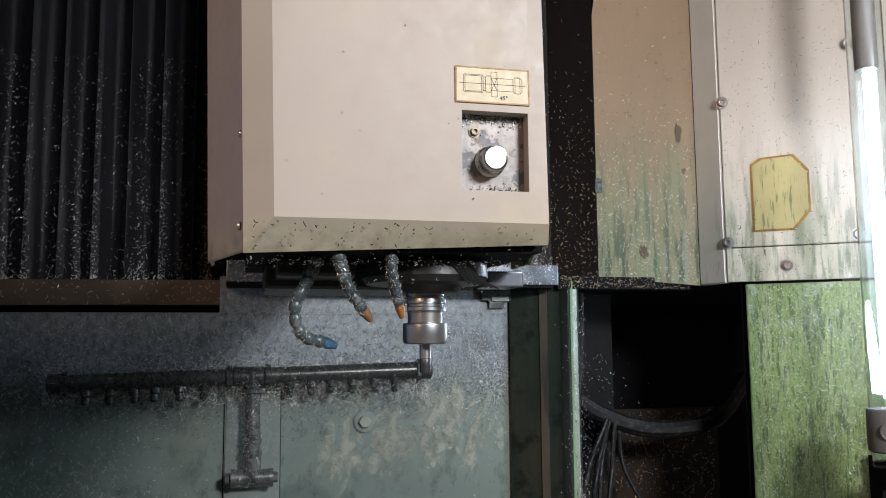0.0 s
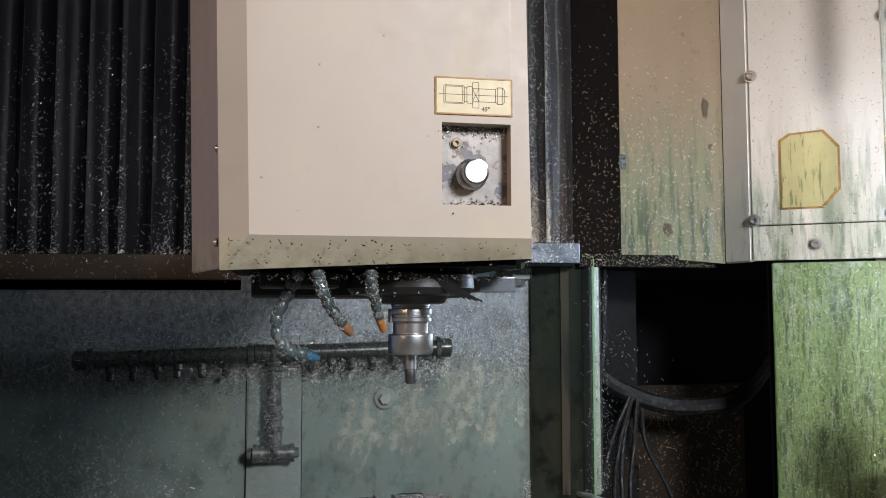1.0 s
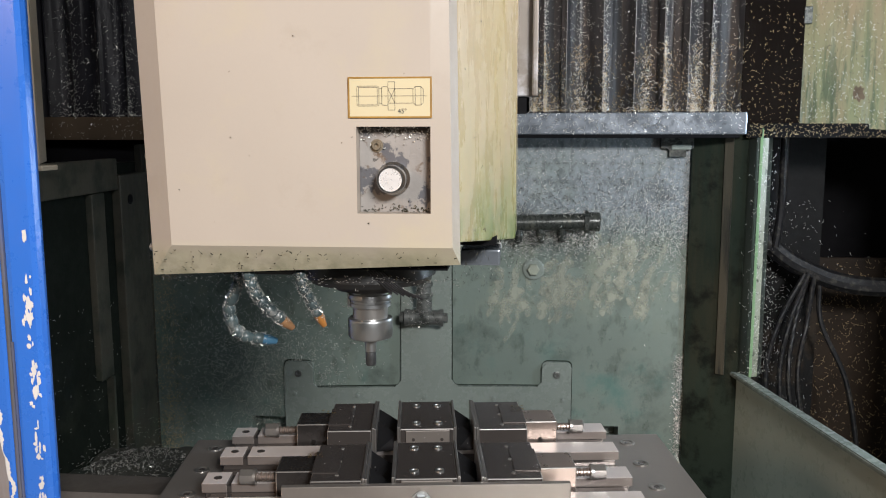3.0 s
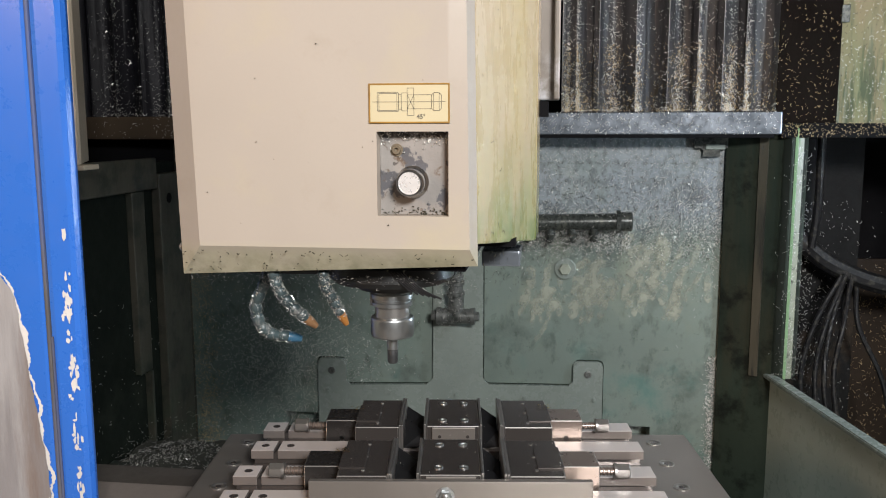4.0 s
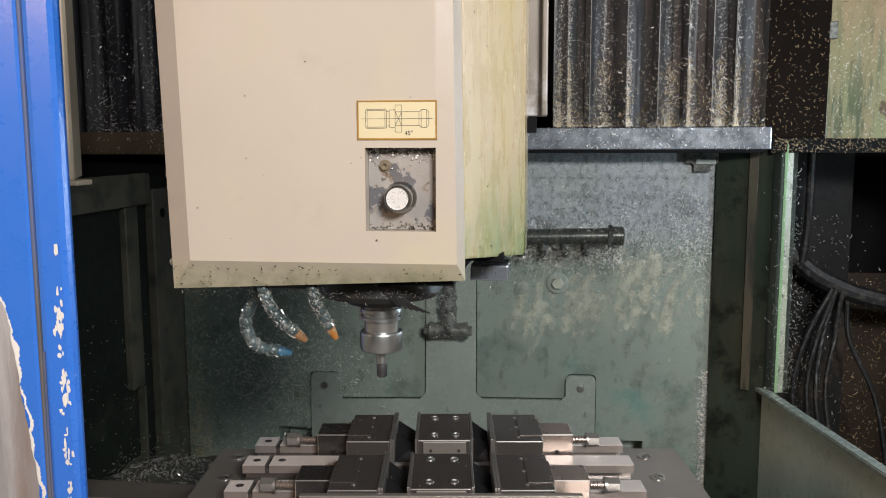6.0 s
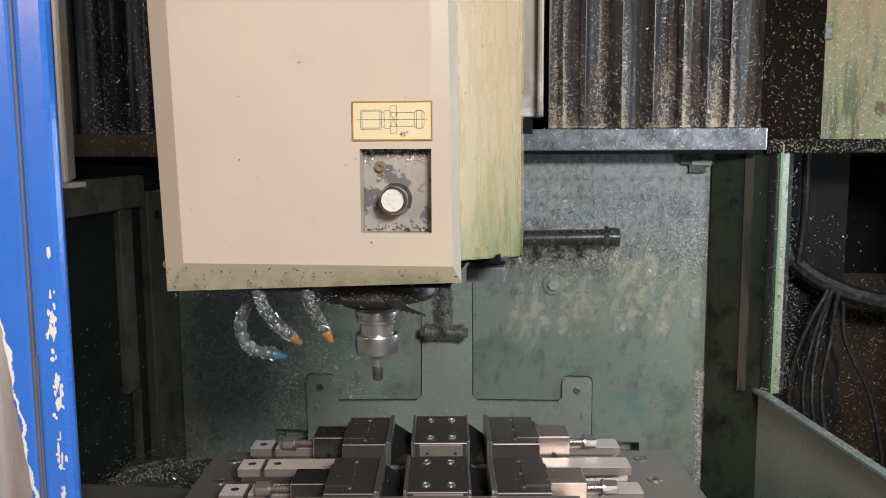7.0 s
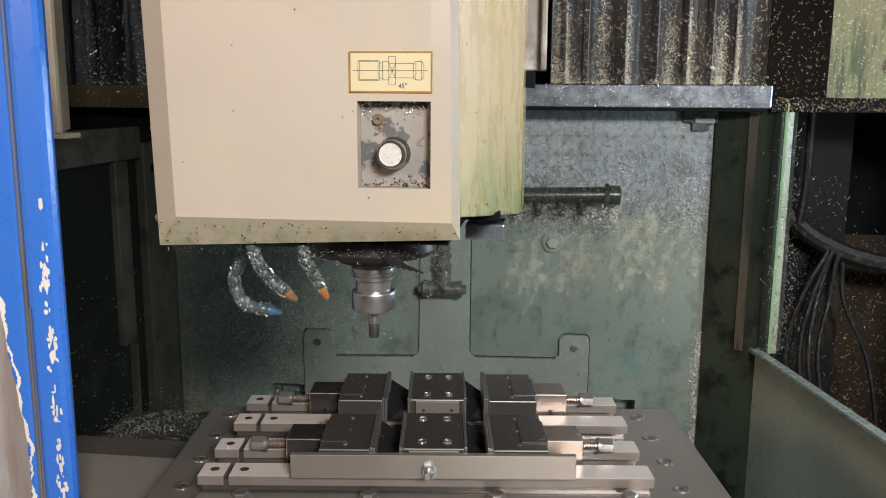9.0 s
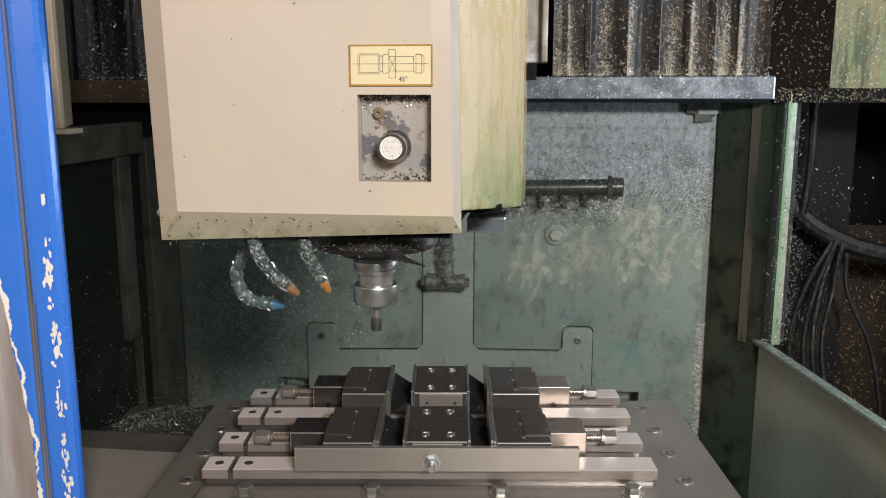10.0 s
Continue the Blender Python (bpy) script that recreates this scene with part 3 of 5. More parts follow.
def side_box():
    t = thing("electrical_box", "beige enamelled box with green coolant streaks and specks", "machine cover")
    bm = bmesh.new()
    d = (Vector(B) - Vector(A))
    pts = [(A[0], A[1], 1.366), (B[0], B[1], 1.335), (B[0], B[1], 2.7), (A[0] + 0.2 * d.x, A[1] + 0.2 * d.y, 2.7), (A[0], A[1], 2.27)]
    f = [bm.verts.new(p) for p in pts]
    k = [bm.verts.new((p[0] + 0.02, p[1] + 0.03, p[2])) for p in pts]
    bm.faces.new(f), bm.faces.new(k[::-1])
    for i in range(5):
        bm.faces.new((f[i], f[(i + 1) % 5], k[(i + 1) % 5], k[i]))
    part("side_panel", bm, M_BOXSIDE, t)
    part("corner_edge", wallstrip(B, C, 1.335, 2.7, 0.02, 0.004), M_EDGE, t, "enamelled corner, whitened as lit")
    rng = random.Random(21)
    for s, z, w, h in ((0.84, 1.86, 0.014, 0.038), (0.88, 1.73, 0.008, 0.012), (0.46, 1.45, 0.016, 0.024)):
        bm = bmesh.new()
        ring = []
        for k in range(18):
            a = 2 * math.pi * k / 18
            r = rng.uniform(0.65, 1.15)
            u = s + w * r * math.cos(a) / 0.34
            ring.append(bm.verts.new((A[0] + d.x * u, A[1] + d.y * u - 0.0012, z + h * r * math.sin(a))))
        bm.faces.new(ring)
        part("bare_scuff", bm, M_SCUFF, t, "grey scuff worn through the paint")
    part("edge_notch", boxes((A[0] - 0.004, A[0] + 0.020, A[1] - 0.012, A[1] + 0.002, 1.655, 1.705), bevel=0.002), M_PIPE, t)
    dd = (Vector(D) - Vector(C)).normalized()
    nn = Vector((-dd.y, dd.x))

    def at(s, off=0.0):
        q = Vector(C) + dd * s - nn * off
        return (q.x, q.y)

    face = lambda s0, s1, z0, z1, th: wallstrip(at(s0, 0.003), at(s1, 0.003), z0, z1, th, 0.002)
    part("front_cover", face(0.006, 0.60, 1.452, 2.7, 0.02), M_BOX, t)
    part("lower_strip", face(0.006, 0.60, 1.338, 1.448, 0.02), M_BOX, t)
    part("underside", boxes((1.02, 1.34, 1.93, 2.3, 1.332, 1.336)), M_SHADOW, t)
    turn = math.degrees(math.atan2(dd.y, dd.x))
    for s, z in ((0.012, 1.94), (0.012, 1.467), (0.40, 2.09), (0.40, 1.475), (0.19, 1.385)):
        q = at(s, 0.004)
        sc = part("screw", moved(turned([(0.021, 0), (0.021, 0.002), (0.0155, 0.002), (0.015, 0.010), (0.011, 0.014), (0.007, 0.014), (0.006, 0.007), (0.0001, 0.007)], 20),
                  Matrix.Translation((q[0], q[1], z)) @ pose(0, 0, 0, 90, 0, turn)), M_STEEL, t, "steel button-head screw", True)
    # octagonal sight plate
    s0, s1, z0, z1 = 0.098, 0.262, 1.505, 1.735
    outline = [(s0, z0), (s1 - 0.05, z0), (s1, z0 + 0.06), (s1, z1 - 0.05), (s1 - 0.045, z1 + 0.005), (s0 + 0.03, z1), (s0, z1 - 0.02)]
    for nm, grow, off, mt in (("gasket", 0.007, 0.005, M_LABELRIM), ("sight_plate", 0.0, 0.008, M_YELLOW)):
        bm = bmesh.new()
        cs, cz = (s0 + s1) / 2, (z0 + z1) / 2
        fr = [bm.verts.new((*at(s + math.copysign(grow, s - cs), off), z + math.copysign(grow, z - cz))) for s, z in outline]
        bk = [bm.verts.new((*at(s + math.copysign(grow, s - cs), 0.003), z + math.copysign(grow, z - cz))) for s, z in outline]
        bm.faces.new(fr), bm.faces.new(bk[::-1])
        for i in range(len(fr)):
            bm.faces.new((fr[i], fr[(i + 1) % len(fr)], bk[(i + 1) % len(fr)], bk[i]))
        part(nm, bm, mt, t, "yellowed speckled sight plate" if nm == "sight_plate" else "")
    return at, nn, turn


face_at, face_n, face_turn = side_box()
setting("green_panel", wallstrip(face_at(0.06, -0.012), face_at(0.62, -0.012), 0.0, 1.330, 0.02, 0.003), M_GREENPANEL, "sheet panel covered in green algae-like coolant film and chips", "panel")
# black return, coloured as the opening's shade
setting("green_panel_return", wallstrip(face_at(0.06, -0.034), face_at(0.085, -0.40), 0.0, 1.330, 0.015), M_SHADOW, "inner return of the side opening, black for shade", "panel")


def machine_lamp():
    t = thing("machine_lamp", "lit clear tubular machine lamp with grey plastic collar", "lamp")
    m = Matrix.Translation((LAMP_XY[0], LAMP_XY[1], 0))
    g = part("glass_tube", moved(turned([(0.050, 0.955), (0.050, 2.45), (0.046, 2.45), (0.046, 0.955)], 40), m), M_GLASS, t, "clear glass tube", True)
    g.visible_shadow = False
    part("led_strip", moved(turned([(0.016, 0.985), (0.018, 0.99), (0.018, 1.90), (0.016, 1.905)], 24), Matrix.Translation((0.012, 0.004, 0)) @ m), M_GLOW, t, "glowing white light strip", True)
    part("upper_holder", moved(turned([(0.030, 1.91), (0.032, 1.915), (0.032, 2.45)], 24), m), M_GREYPL, t, "", True)
    part("collar", moved(turned([(0.048, 0.84), (0.056, 0.845), (0.058, 0.86), (0.058, 0.95), (0.055, 0.958), (0.047, 0.96)], 40), m), M_GREYPL, t, "dark grey plastic collar", True)
    part("bezel_ring", moved(turned([(0.026, 0), (0.026, 0.003), (0.023, 0.004), (0.021, 0.003), (0.021, 0.001), (0.0001, 0.001)], 24), Matrix.Translation((LAMP_XY[0] - 0.036, LAMP_XY[1] - 0.045, 0.90)) @ pose(0, 0, 0, 90, 0, -39)), M_GREYPL, t, "", True)
    part("lower_ring", moved(turned([(0.040, 0.80), (0.047, 0.80), (0.048, 0.84), (0.04, 0.84)], 40), m), M_GLASS, t, "", True)
    part("bracket", boxes((LAMP_XY[0] - 0.02, LAMP_XY[0] + 0.16, LAMP_XY[1] + 0.02, LAMP_XY[1] + 0.05, 0.70, 0.80), (LAMP_XY[0] - 0.03, LAMP_XY[0] + 0.03, LAMP_XY[1] - 0.03, LAMP_XY[1] + 0.05, 0.76, 0.802), (LAMP_XY[0] + 0.13, LAMP_XY[0] + 0.16, LAMP_XY[1] + 0.02, LAMP_XY[1] + 0.25, 0.0, 0.80)), M_SHADOW, t)


machine_lamp()


# ---- on the back wall ----
def rounded_plate(corners, y0, y1, bevel):
    """An upright sheet between y0 and y1 over corners (x, z, radius)."""
    pts = []
    n = len(corners)
    for i, (x, z, r) in enumerate(corners):
        p = Vector((x, z))
        if not r:
            pts.append(p)
            continue
        u = (Vector(corners[i - 1][:2]) - p).normalized()
        v = (Vector(corners[(i + 1) % n][:2]) - p).normalized()
        a, b = p + u * r, p + v * r
        for k in range(6):
            f = k / 5
            pts.append((1 - f) ** 2 * a + 2 * f * (1 - f) * p + f * f * b)
    bm = bmesh.new()
    front = [bm.verts.new((p.x, y0, p.y)) for p in pts]
    back = [bm.verts.new((p.x, y1, p.y)) for p in pts]
    face = bm.faces.new(front)
    for i in range(len(pts)):
        j = (i + 1) % len(pts)
        bm.faces.new((front[i], front[j], back[j], back[i]))
    if bevel:
        bmesh.ops.bevel(bm, geom=list(face.edges), offset=bevel, segments=2, affect="EDGES")
    bm.normal_update()
    bmesh.ops.triangulate(bm, faces=[f for f in bm.faces if len(f.verts) > 4])
    return bm


def back_fittings():
    t = thing("wall_cover_plate", "grey-green T-shaped cover plate with two ears and bolts", "cover plate")
    y0 = WY - 0.018
    corners = [(-0.637, -0.01, 0), (0.327, -0.01, 0), (0.327, 0.590, 0.020), (0.230, 0.590, 0.020), (0.230, 0.506, 0.014), (-0.068, 0.500, 0.022), (-0.068, 1.0, 0), (-0.237, 1.0, 0), (-0.237, 0.494, 0.022), (-0.537, 0.482, 0.014), (-0.537, 0.573, 0.020), (-0.637, 0.573, 0.020)]
    part("sheet", rounded_plate(corners, y0, WY - 0.0005, 0.006), M_PLATE, t)
    # slightly larger dark sheet draws the plate's shadow outline
    part("caulked_joint", rounded_plate([(x + math.copysign(0.003, x + 0.155), z + 0.003, r) for x, z, r in corners], WY - 0.0025, WY - 0.0003, 0), M_LEFT, t, "dark joint line painted as shadow")
    for x0, x1, zc in ((-0.637, -0.537, 0.532), (0.230, 0.327, 0.548)):
        part("hole", moved(turned([(0.012, 0), (0.012, 0.002), (0.009, 0.003), (0.006, 0.003), (0.005, 0.001), (0.0001, 0.001)], 20), Matrix.Translation(((x0 + x1) / 2, y0 - 0.001, zc)) @ pose(0, 0, 0, 90)), M_PIPESTEEL, t, "", True)
    for x in (-0.60, -0.385, -0.157, 0.073, 0.300):
        part("bolt", moved(hexhead(0.007, 0.005, 0.010), Matrix.Translation((x, y0, 0.462)) @ pose(0, 0, 0, 90)), M_PLATE, t, "", True)
    p = thing("wall_plug", "round dirty plug screwed into the back wall", "plug")
    part("flange", moved(turned([(0.036, 0), (0.036, 0.004), (0.032, 0.007), (0.022, 0.007)], 28), Matrix.Translation((0.198, WY, 0.897)) @ pose(0, 0, 0, 90)), M_PLATE, p, "", True)
    part("cap", moved(hexhead(0.020, 0.014), Matrix.Translation((0.198, WY - 0.006, 0.897)) @ pose(0, 0, 0, 90)), M_PATCH, p, "", True)
    b = thing("lifting_lug", "dark green rounded lug under the rail", "bracket")
    bm = boxes((0.590, 0.693, WY - 0.02, WY, 1.262, 1.3215))
    bmesh.ops.bevel(bm, geom=[e for e in bm.edges if abs(e.verts[0].co.y - e.verts[1].co.y) > 0.015 and e.verts[0].co.z < 1.29], offset=0.026, segments=5, affect="EDGES")
    part("body", bm, M_PIPE, b)
    part("rib", boxes((0.622, 0.682, WY - 0.026, WY - 0.0202, 1.284, 1.300), bevel=0.003), M_PLATE, b)
    # dried coolant runs, each an uneven film on the wall
    rng = random.Random(5)
    s = thing("coolant_stain", "pale dried coolant runs on the green wall", "stain", kind="stuff")
    bm = bmesh.new()
    clumps = ((0.10, 0.80, 0.030, 12), (0.16, 0.775, 0.035, 12), (0.26, 0.80, 0.030, 16), (0.31, 0.83, 0.022, 12), (0.27, 0.90, 0.02, 6), (0.47, 0.92, 0.035, 20), (0.52, 0.89, 0.04, 14), (0.44, 0.83, 0.03, 8), (0.55, 0.77, 0.03, 5), (0.60, 0.84, 0.05, 5))
    spots = [(cx + rng.gauss(0, sd), cz + rng.gauss(0, sd)) for cx, cz, sd, k in clumps for _ in range(k)]
    for i, (cx, cz) in enumerate(spots):
        w, ln = rng.uniform(0.006, 0.018), rng.uniform(0.03, 0.11)
        lean = rng.gauss(0.2, 0.22)
        left, right = [], []
        for j in range(11):
            f = j / 10
            ww = w * math.sqrt(max(0.02, 1 - (2 * f - 1) ** 4)) * rng.uniform(0.75, 1.2)
            x = cx + lean * ln * (f - 0.5) + rng.gauss(0, 0.0012)
            z = cz + ln * (f - 0.5)
            left.append(bm.verts.new((x - ww, WY - 0.0012 - 0.00002 * i, z)))
            right.append(bm.verts.new((x + ww, WY - 0.0012 - 0.00002 * i, z)))
        for j in range(10):
            bm.faces.new((left[j], right[j], right[j + 1], left[j + 1]))
    part("film", bm, M_RUN, s)


M_RUN = mat("thin_residue_film", (0.39, 0.41, 0.33), 0.5, var=0.25, scale=20, bump=0.1)
_n, _l = M_RUN.node_tree.nodes, M_RUN.node_tree.links
_t = _n.new("ShaderNodeTexNoise")
_t.inputs["Scale"].default_value, _t.inputs["Detail"].default_value = 32, 8
_c = _n.new("ShaderNodeTexCoord")
_l.new(_c.outputs["Object"], _t.inputs["Vector"])
_r = _n.new("ShaderNodeMapRange")
_r.inputs["From Min"].default_value, _r.inputs["From Max"].default_value, _r.inputs["To Max"].default_value = 0.34, 0.60, 0.66
_l.new(_t.outputs["Fac"], _r.inputs["Value"])
_l.new(_r.outputs[0], _n["Principled BSDF"].inputs["Alpha"])
back_fittings()


def coolant_pipe():
    t = thing("coolant_pipe", "grimy black coolant manifold pipe with tee and nozzles", "pipe")
    y, z = 1.93, 1.062
    drop = lambda x: 0.026 * (0.40 - x)
    rx = pose(0, 0, 0, 0, 90, 0)
    part("manifold", tube([(-0.70, y, z - drop(-0.70)), (-0.2, y, z - drop(-0.2)), (0.40, y, z)], 0.027, 20), M_PIPE, t, "", True)
    for x0, x1, r in ((-0.735, -0.685, 0.031), (0.352, 0.402, 0.031), (-0.235, -0.215, 0.034), (-0.120, -0.10, 0.034), (-0.215, -0.12, 0.031)):
        part("coupling", moved(turned([(r * 0.9, x0), (r, x0 + 0.003), (r, x1 - 0.003), (r * 0.9, x1)], 24), Matrix.Translation((0, y, z - drop((x0 + x1) / 2))) @ rx), M_PIPE, t, "", True)
    part("tee_branch", tube([(-0.158, y, z), (-0.156, y, z - 0.06)], 0.032, 20), M_PIPE, t, "", True)
    part("down_pipe", tube([(-0.156, y, z - 0.05), (-0.152, y, 0.81)], 0.024, 20), M_PIPESTEEL, t, "", True)
    for za, zb, r in ((0.835, 0.85, 0.029), (0.86, 0.872, 0.027), (0.80, 0.815, 0.030), (0.985, 1.0, 0.035)):
        part("ring", moved(turned([(r * 0.92, za), (r, za + 0.002), (r, zb - 0.002), (r * 0.92, zb)], 24), Matrix.Translation((-0.153, y, 0.012))), M_PIPESTEEL, t, "", True)
    part("lower_tee", joined(tube([(-0.152, y, 0.825), (-0.152, y, 0.748)], 0.026, 20), tube([(-0.206, y, 0.745), (-0.098, y, 0.745)], 0.025, 20)), M_PIPESTEEL, t, "", True)
    for x in (-0.208, -0.097):
        part("end_plug", moved(joined(turned([(0.028, -0.007), (0.028, 0.007)], 24), moved(hexhead(0.016, 0.014), Matrix.Translation((0, 0, 0.007 if x > -0.15 else -0.024)))), Matrix.Translation((x, y, 0.745)) @ rx), M_PIPESTEEL, t, "", True)
    part("wall_stub", tube([(-0.206, y, 0.745), (-0.212, WY, 0.740)], 0.016, 14), M_PIPE, t, "", True)
    for x in (-0.69, 0.36, -0.112, -0.224):
        part("hex_collar", moved(prism(bmesh.new(), [(0.036 * math.cos(math.pi / 3 * i), 0.036 * math.sin(math.pi / 3 * i)) for i in range(6)], -0.007, 0.007), Matrix.Translation((x, y, z - drop(x))) @ rx), M_PIPE, t)
    rng = random.Random(3)
    for x in (-0.63, -0.565, -0.50, -0.435, -0.37, -0.30, -0.045, 0.02, 0.085, 0.15, 0.215, 0.285):
        part("nozzle", moved(turned([(0.015, 0), (0.0165, -0.020), (0.013, -0.024), (0.0125, -0.042), (0.008, -0.047)], 14), Matrix.Translation((x, y - 0.004, z - drop(x) - 0.018)) @ pose(0, 0, 0, rng.uniform(-12, 12), rng.uniform(-8, 8))), M_PIPE, t, "", True)


coolant_pipe()


# ---- left side ----
def left_frame():
    t = thing("side_door_frame", "dark grimy frame of an inner side door", "door frame")
    x = -1.112
    part("top_rail", boxes((x, x + 0.025, 1.25, 1.785, 1.165, 1.262), bevel=0.004), M_STILE, t)
    part("stile", boxes((x, x + 0.022, 1.625, 1.700, 0.60, 1.163), bevel=0.003), M_STILE, t)
    part("stile", boxes((x, x + 0.030, 1.79, 1.975, 0.0, 1.21), bevel=0.004), M_STILE, t)
    part("edge_strip", boxes((x, x + 0.024, 1.688, 1.700, 0.30, 0.597), bevel=0.002), M_STILE, t)
    part("hole", moved(turned([(0.016, 0), (0.016, 0.003), (0.0001, 0.003)], 16), Matrix.Translation((x + 0.029, 1.85, 1.13)) @ pose(0, 0, 0, 0, 90)), M_SHADOW, t)
    c = thing("left_cover_box", "speckled beige cover box at the side", "machine cover")
    part("front_face", boxes((-1.45, -1.056, 1.29, 1.31, 1.262, 2.7), bevel=0.004), M_COVER, c)
    part("return_face", wallstrip((-1.060, 1.311), (-1.16, 1.52), 1.264, 2.7, 0.012), M_COVER, c)
    part("lower_lip", boxes((-1.13, -1.038, 1.285, 1.36, 1.248, 1.2615), bevel=0.003), M_COVER, c)
    g = tagged(part("algae_strip", boxes((-1.155, -1.09, 1.17, 1.28, 0.55, 1.10)), M_GREENPANEL), "green algae-coated strip beside the door", "panel", kind="structure")
    b = thing("way_cover", "brown-grey oily steel way cover beside the table", "way cover")
    part("top_sheet", boxes((-0.90, -0.465, 0.42, 0.690, 0.665, 0.685), bevel=0.003), M_BED, b)
    part("rear_step", boxes((-0.90, -0.455, 0.6905, 0.785, 0.655, 0.678), bevel=0.003), M_DARKBED, b)
    part("skirt", boxes((-0.85, -0.50, 0.44, 0.76, 0.0, 0.655)), M_DARKBED, b)
    part("chip_tray", boxes((-1.10, -0.70, 1.16, 1.45, 0.0, 0.40), bevel=0.01), M_DARKPANEL, b)


left_frame()


def blue_door():
    t = thing("sliding_door", "blue enamelled door edge with chipped paint and bare patches", "door")
    x1, y0 = -0.506, 0.35
    # top out of view, cut at 1.62 so lamplight passes over
    part("edge_post", boxes((x1 - 0.050, x1, y0, y0 + 0.022, 0.0, 1.62), bevel=0.010), M_BLUE, t)
    part("groove_trim", boxes((x1 - 0.057, x1 - 0.0505, y0 + 0.002, y0 + 0.03, 0.0, 1.62), bevel=0.003), M_SEAM, t, "worn grey-blue seam strip")
    # unseen stretch carried left to -1.56 to block light from that side
    part("panel", boxes((-1.56, x1 - 0.0575, y0 + 0.004, y0 + 0.034, 0.0, 1.62), bevel=0.006), M_BLUE, t)
    rng = random.Random(8)
    bm = bmesh.new()

    def fleck(cx, cz, w, h, y):
        k = 11
        bm.faces.new([bm.verts.new((cx + math.cos(2 * math.pi * j / k) * w * rng.uniform(0.55, 1.2), y, cz + math.sin(2 * math.pi * j / k) * h * rng.uniform(0.55, 1.2))) for j in range(k)])

    for i in range(80):
        z = rng.choice((0.76, 0.82, 0.90, 0.99, 1.02, 1.09, 1.12)) + rng.gauss(0, 0.022)
        fleck(x1 - 0.017 + rng.gauss(0, 0.004), z, rng.uniform(0.0008, 0.0036), rng.uniform(0.0015, 0.009), y0 - 0.0006 - 0.00002 * i)
    for z in (1.21, 1.115, 1.095, 1.02, 0.99):
        fleck(x1 - 0.016, z, 0.0045, 0.011, y0 - 0.0025)
    part("paint_chip", bm, M_WHITEPAINT, t, "white primer showing through chips")
    bm = bmesh.new()
    rim = [(x1 - 0.064 - 0.045 * max(0, (z - 0.85)) / 0.35 - 0.05 * max(0, z - 1.12) / 0.08 + rng.uniform(-0.0012, 0.0015) + 0.003 * math.sin(61 * z) + 0.002 * math.sin(173 * z), z) for z in [0.3 + 0.003 * i for i in range(304)]]
    inner = [(x - 0.006 - 0.004 * math.sin(37 * z) - rng.uniform(0.0, 0.003), z) for x, z in rim]
    outer_v = [bm.verts.new((min(x, x1 - 0.059), y0 + 0.0034, z)) for x, z in rim]
    inner_v = [bm.verts.new((x, y0 + 0.0034, z)) for x, z in inner]
    for i in range(len(rim) - 1):
        bm.faces.new((inner_v[i], outer_v[i], outer_v[i + 1], inner_v[i + 1]))
    part("primer_rim", bm, M_WHITEPAINT, t, "feathered white primer along the bare patch")
    part("scratch", boxes((x1 - 0.0475, x1 - 0.0445, y0 - 0.0012, y0 + 0.010, 0.3, 1.06)), M_SEAM, t, "long bare scratch")
    bm = bmesh.new()
    edge = [(x1 - 0.064 - 0.045 * max(0, (z - 0.85)) / 0.35 - 0.05 * max(0, z - 1.12) / 0.08 - 0.004 + rng.uniform(-0.002, 0.001), z) for z in [0.3 + 0.012 * i for i in range(80)]]
    edge = [(x, z) for x, z in edge if z < 1.205]
    vs = [bm.verts.new((x, y0 + 0.0025, z)) for x, z in edge] + [bm.verts.new((x1 - 0.60, y0 + 0.0025, 1.22)), bm.verts.new((x1 - 0.60, y0 + 0.0025, 0.3))]
    bm.faces.new(vs)
    part("bare_patch", bm, M_BARE, t, "bare grey scraped metal")


blue_door()


# ---- hoses in the side opening ----
def hose(name, label, pts, r):
    t = thing(name, label, "hose", group="hoses in the side recess")
    part("sleeve", tube(curve_pts(pts, 26), r, 10), M_HOSEBLACK, t, "", True)


hose("recess_hose", "thick black hose sagging across the recess", [(0.98, 2.25, 0.98), (1.10, 2.2, 0.885), (1.28, 2.15, 0.83), (1.50, 2.1, 0.86), (1.7, 2.2, 1.0)], 0.032)
for k, (xa, xb, xc) in enumerate(((1.10, 1.02, 0.985), (1.115, 1.06, 1.03), (1.14, 1.12, 1.09), (1.16, 1.17, 1.25), (1.13, 1.09, 1.06))):
    hose("recess_cable", "black cable hanging down in the recess", [(xa, 2.14 + 0.012 * k, 0.87), (xb, 2.13 + 0.012 * k, 0.70), (xc, 2.12, 0.50), (xc + 0.05, 2.1, 0.2), (xc + 0.06, 2.1, 0.0)], 0.0085)
hose("recess_conduit", "thin upright black conduit", [(1.03, 2.2, 1.33), (1.03, 2.2, 1.1), (1.02, 2.21, 0.95)], 0.014)
setting("recess_baffle", boxes((1.12, 1.72, 2.44, 2.46, 0.0, 0.88)), M_RUST, "rusty brown sludge-coated baffle in the recess", "panel")
setting("recess_back_sheet", boxes((0.86, 1.2, 2.30, 2.32, 0.0, 1.33)), M_SLUDGE, "dark sheet behind the hoses", "panel")


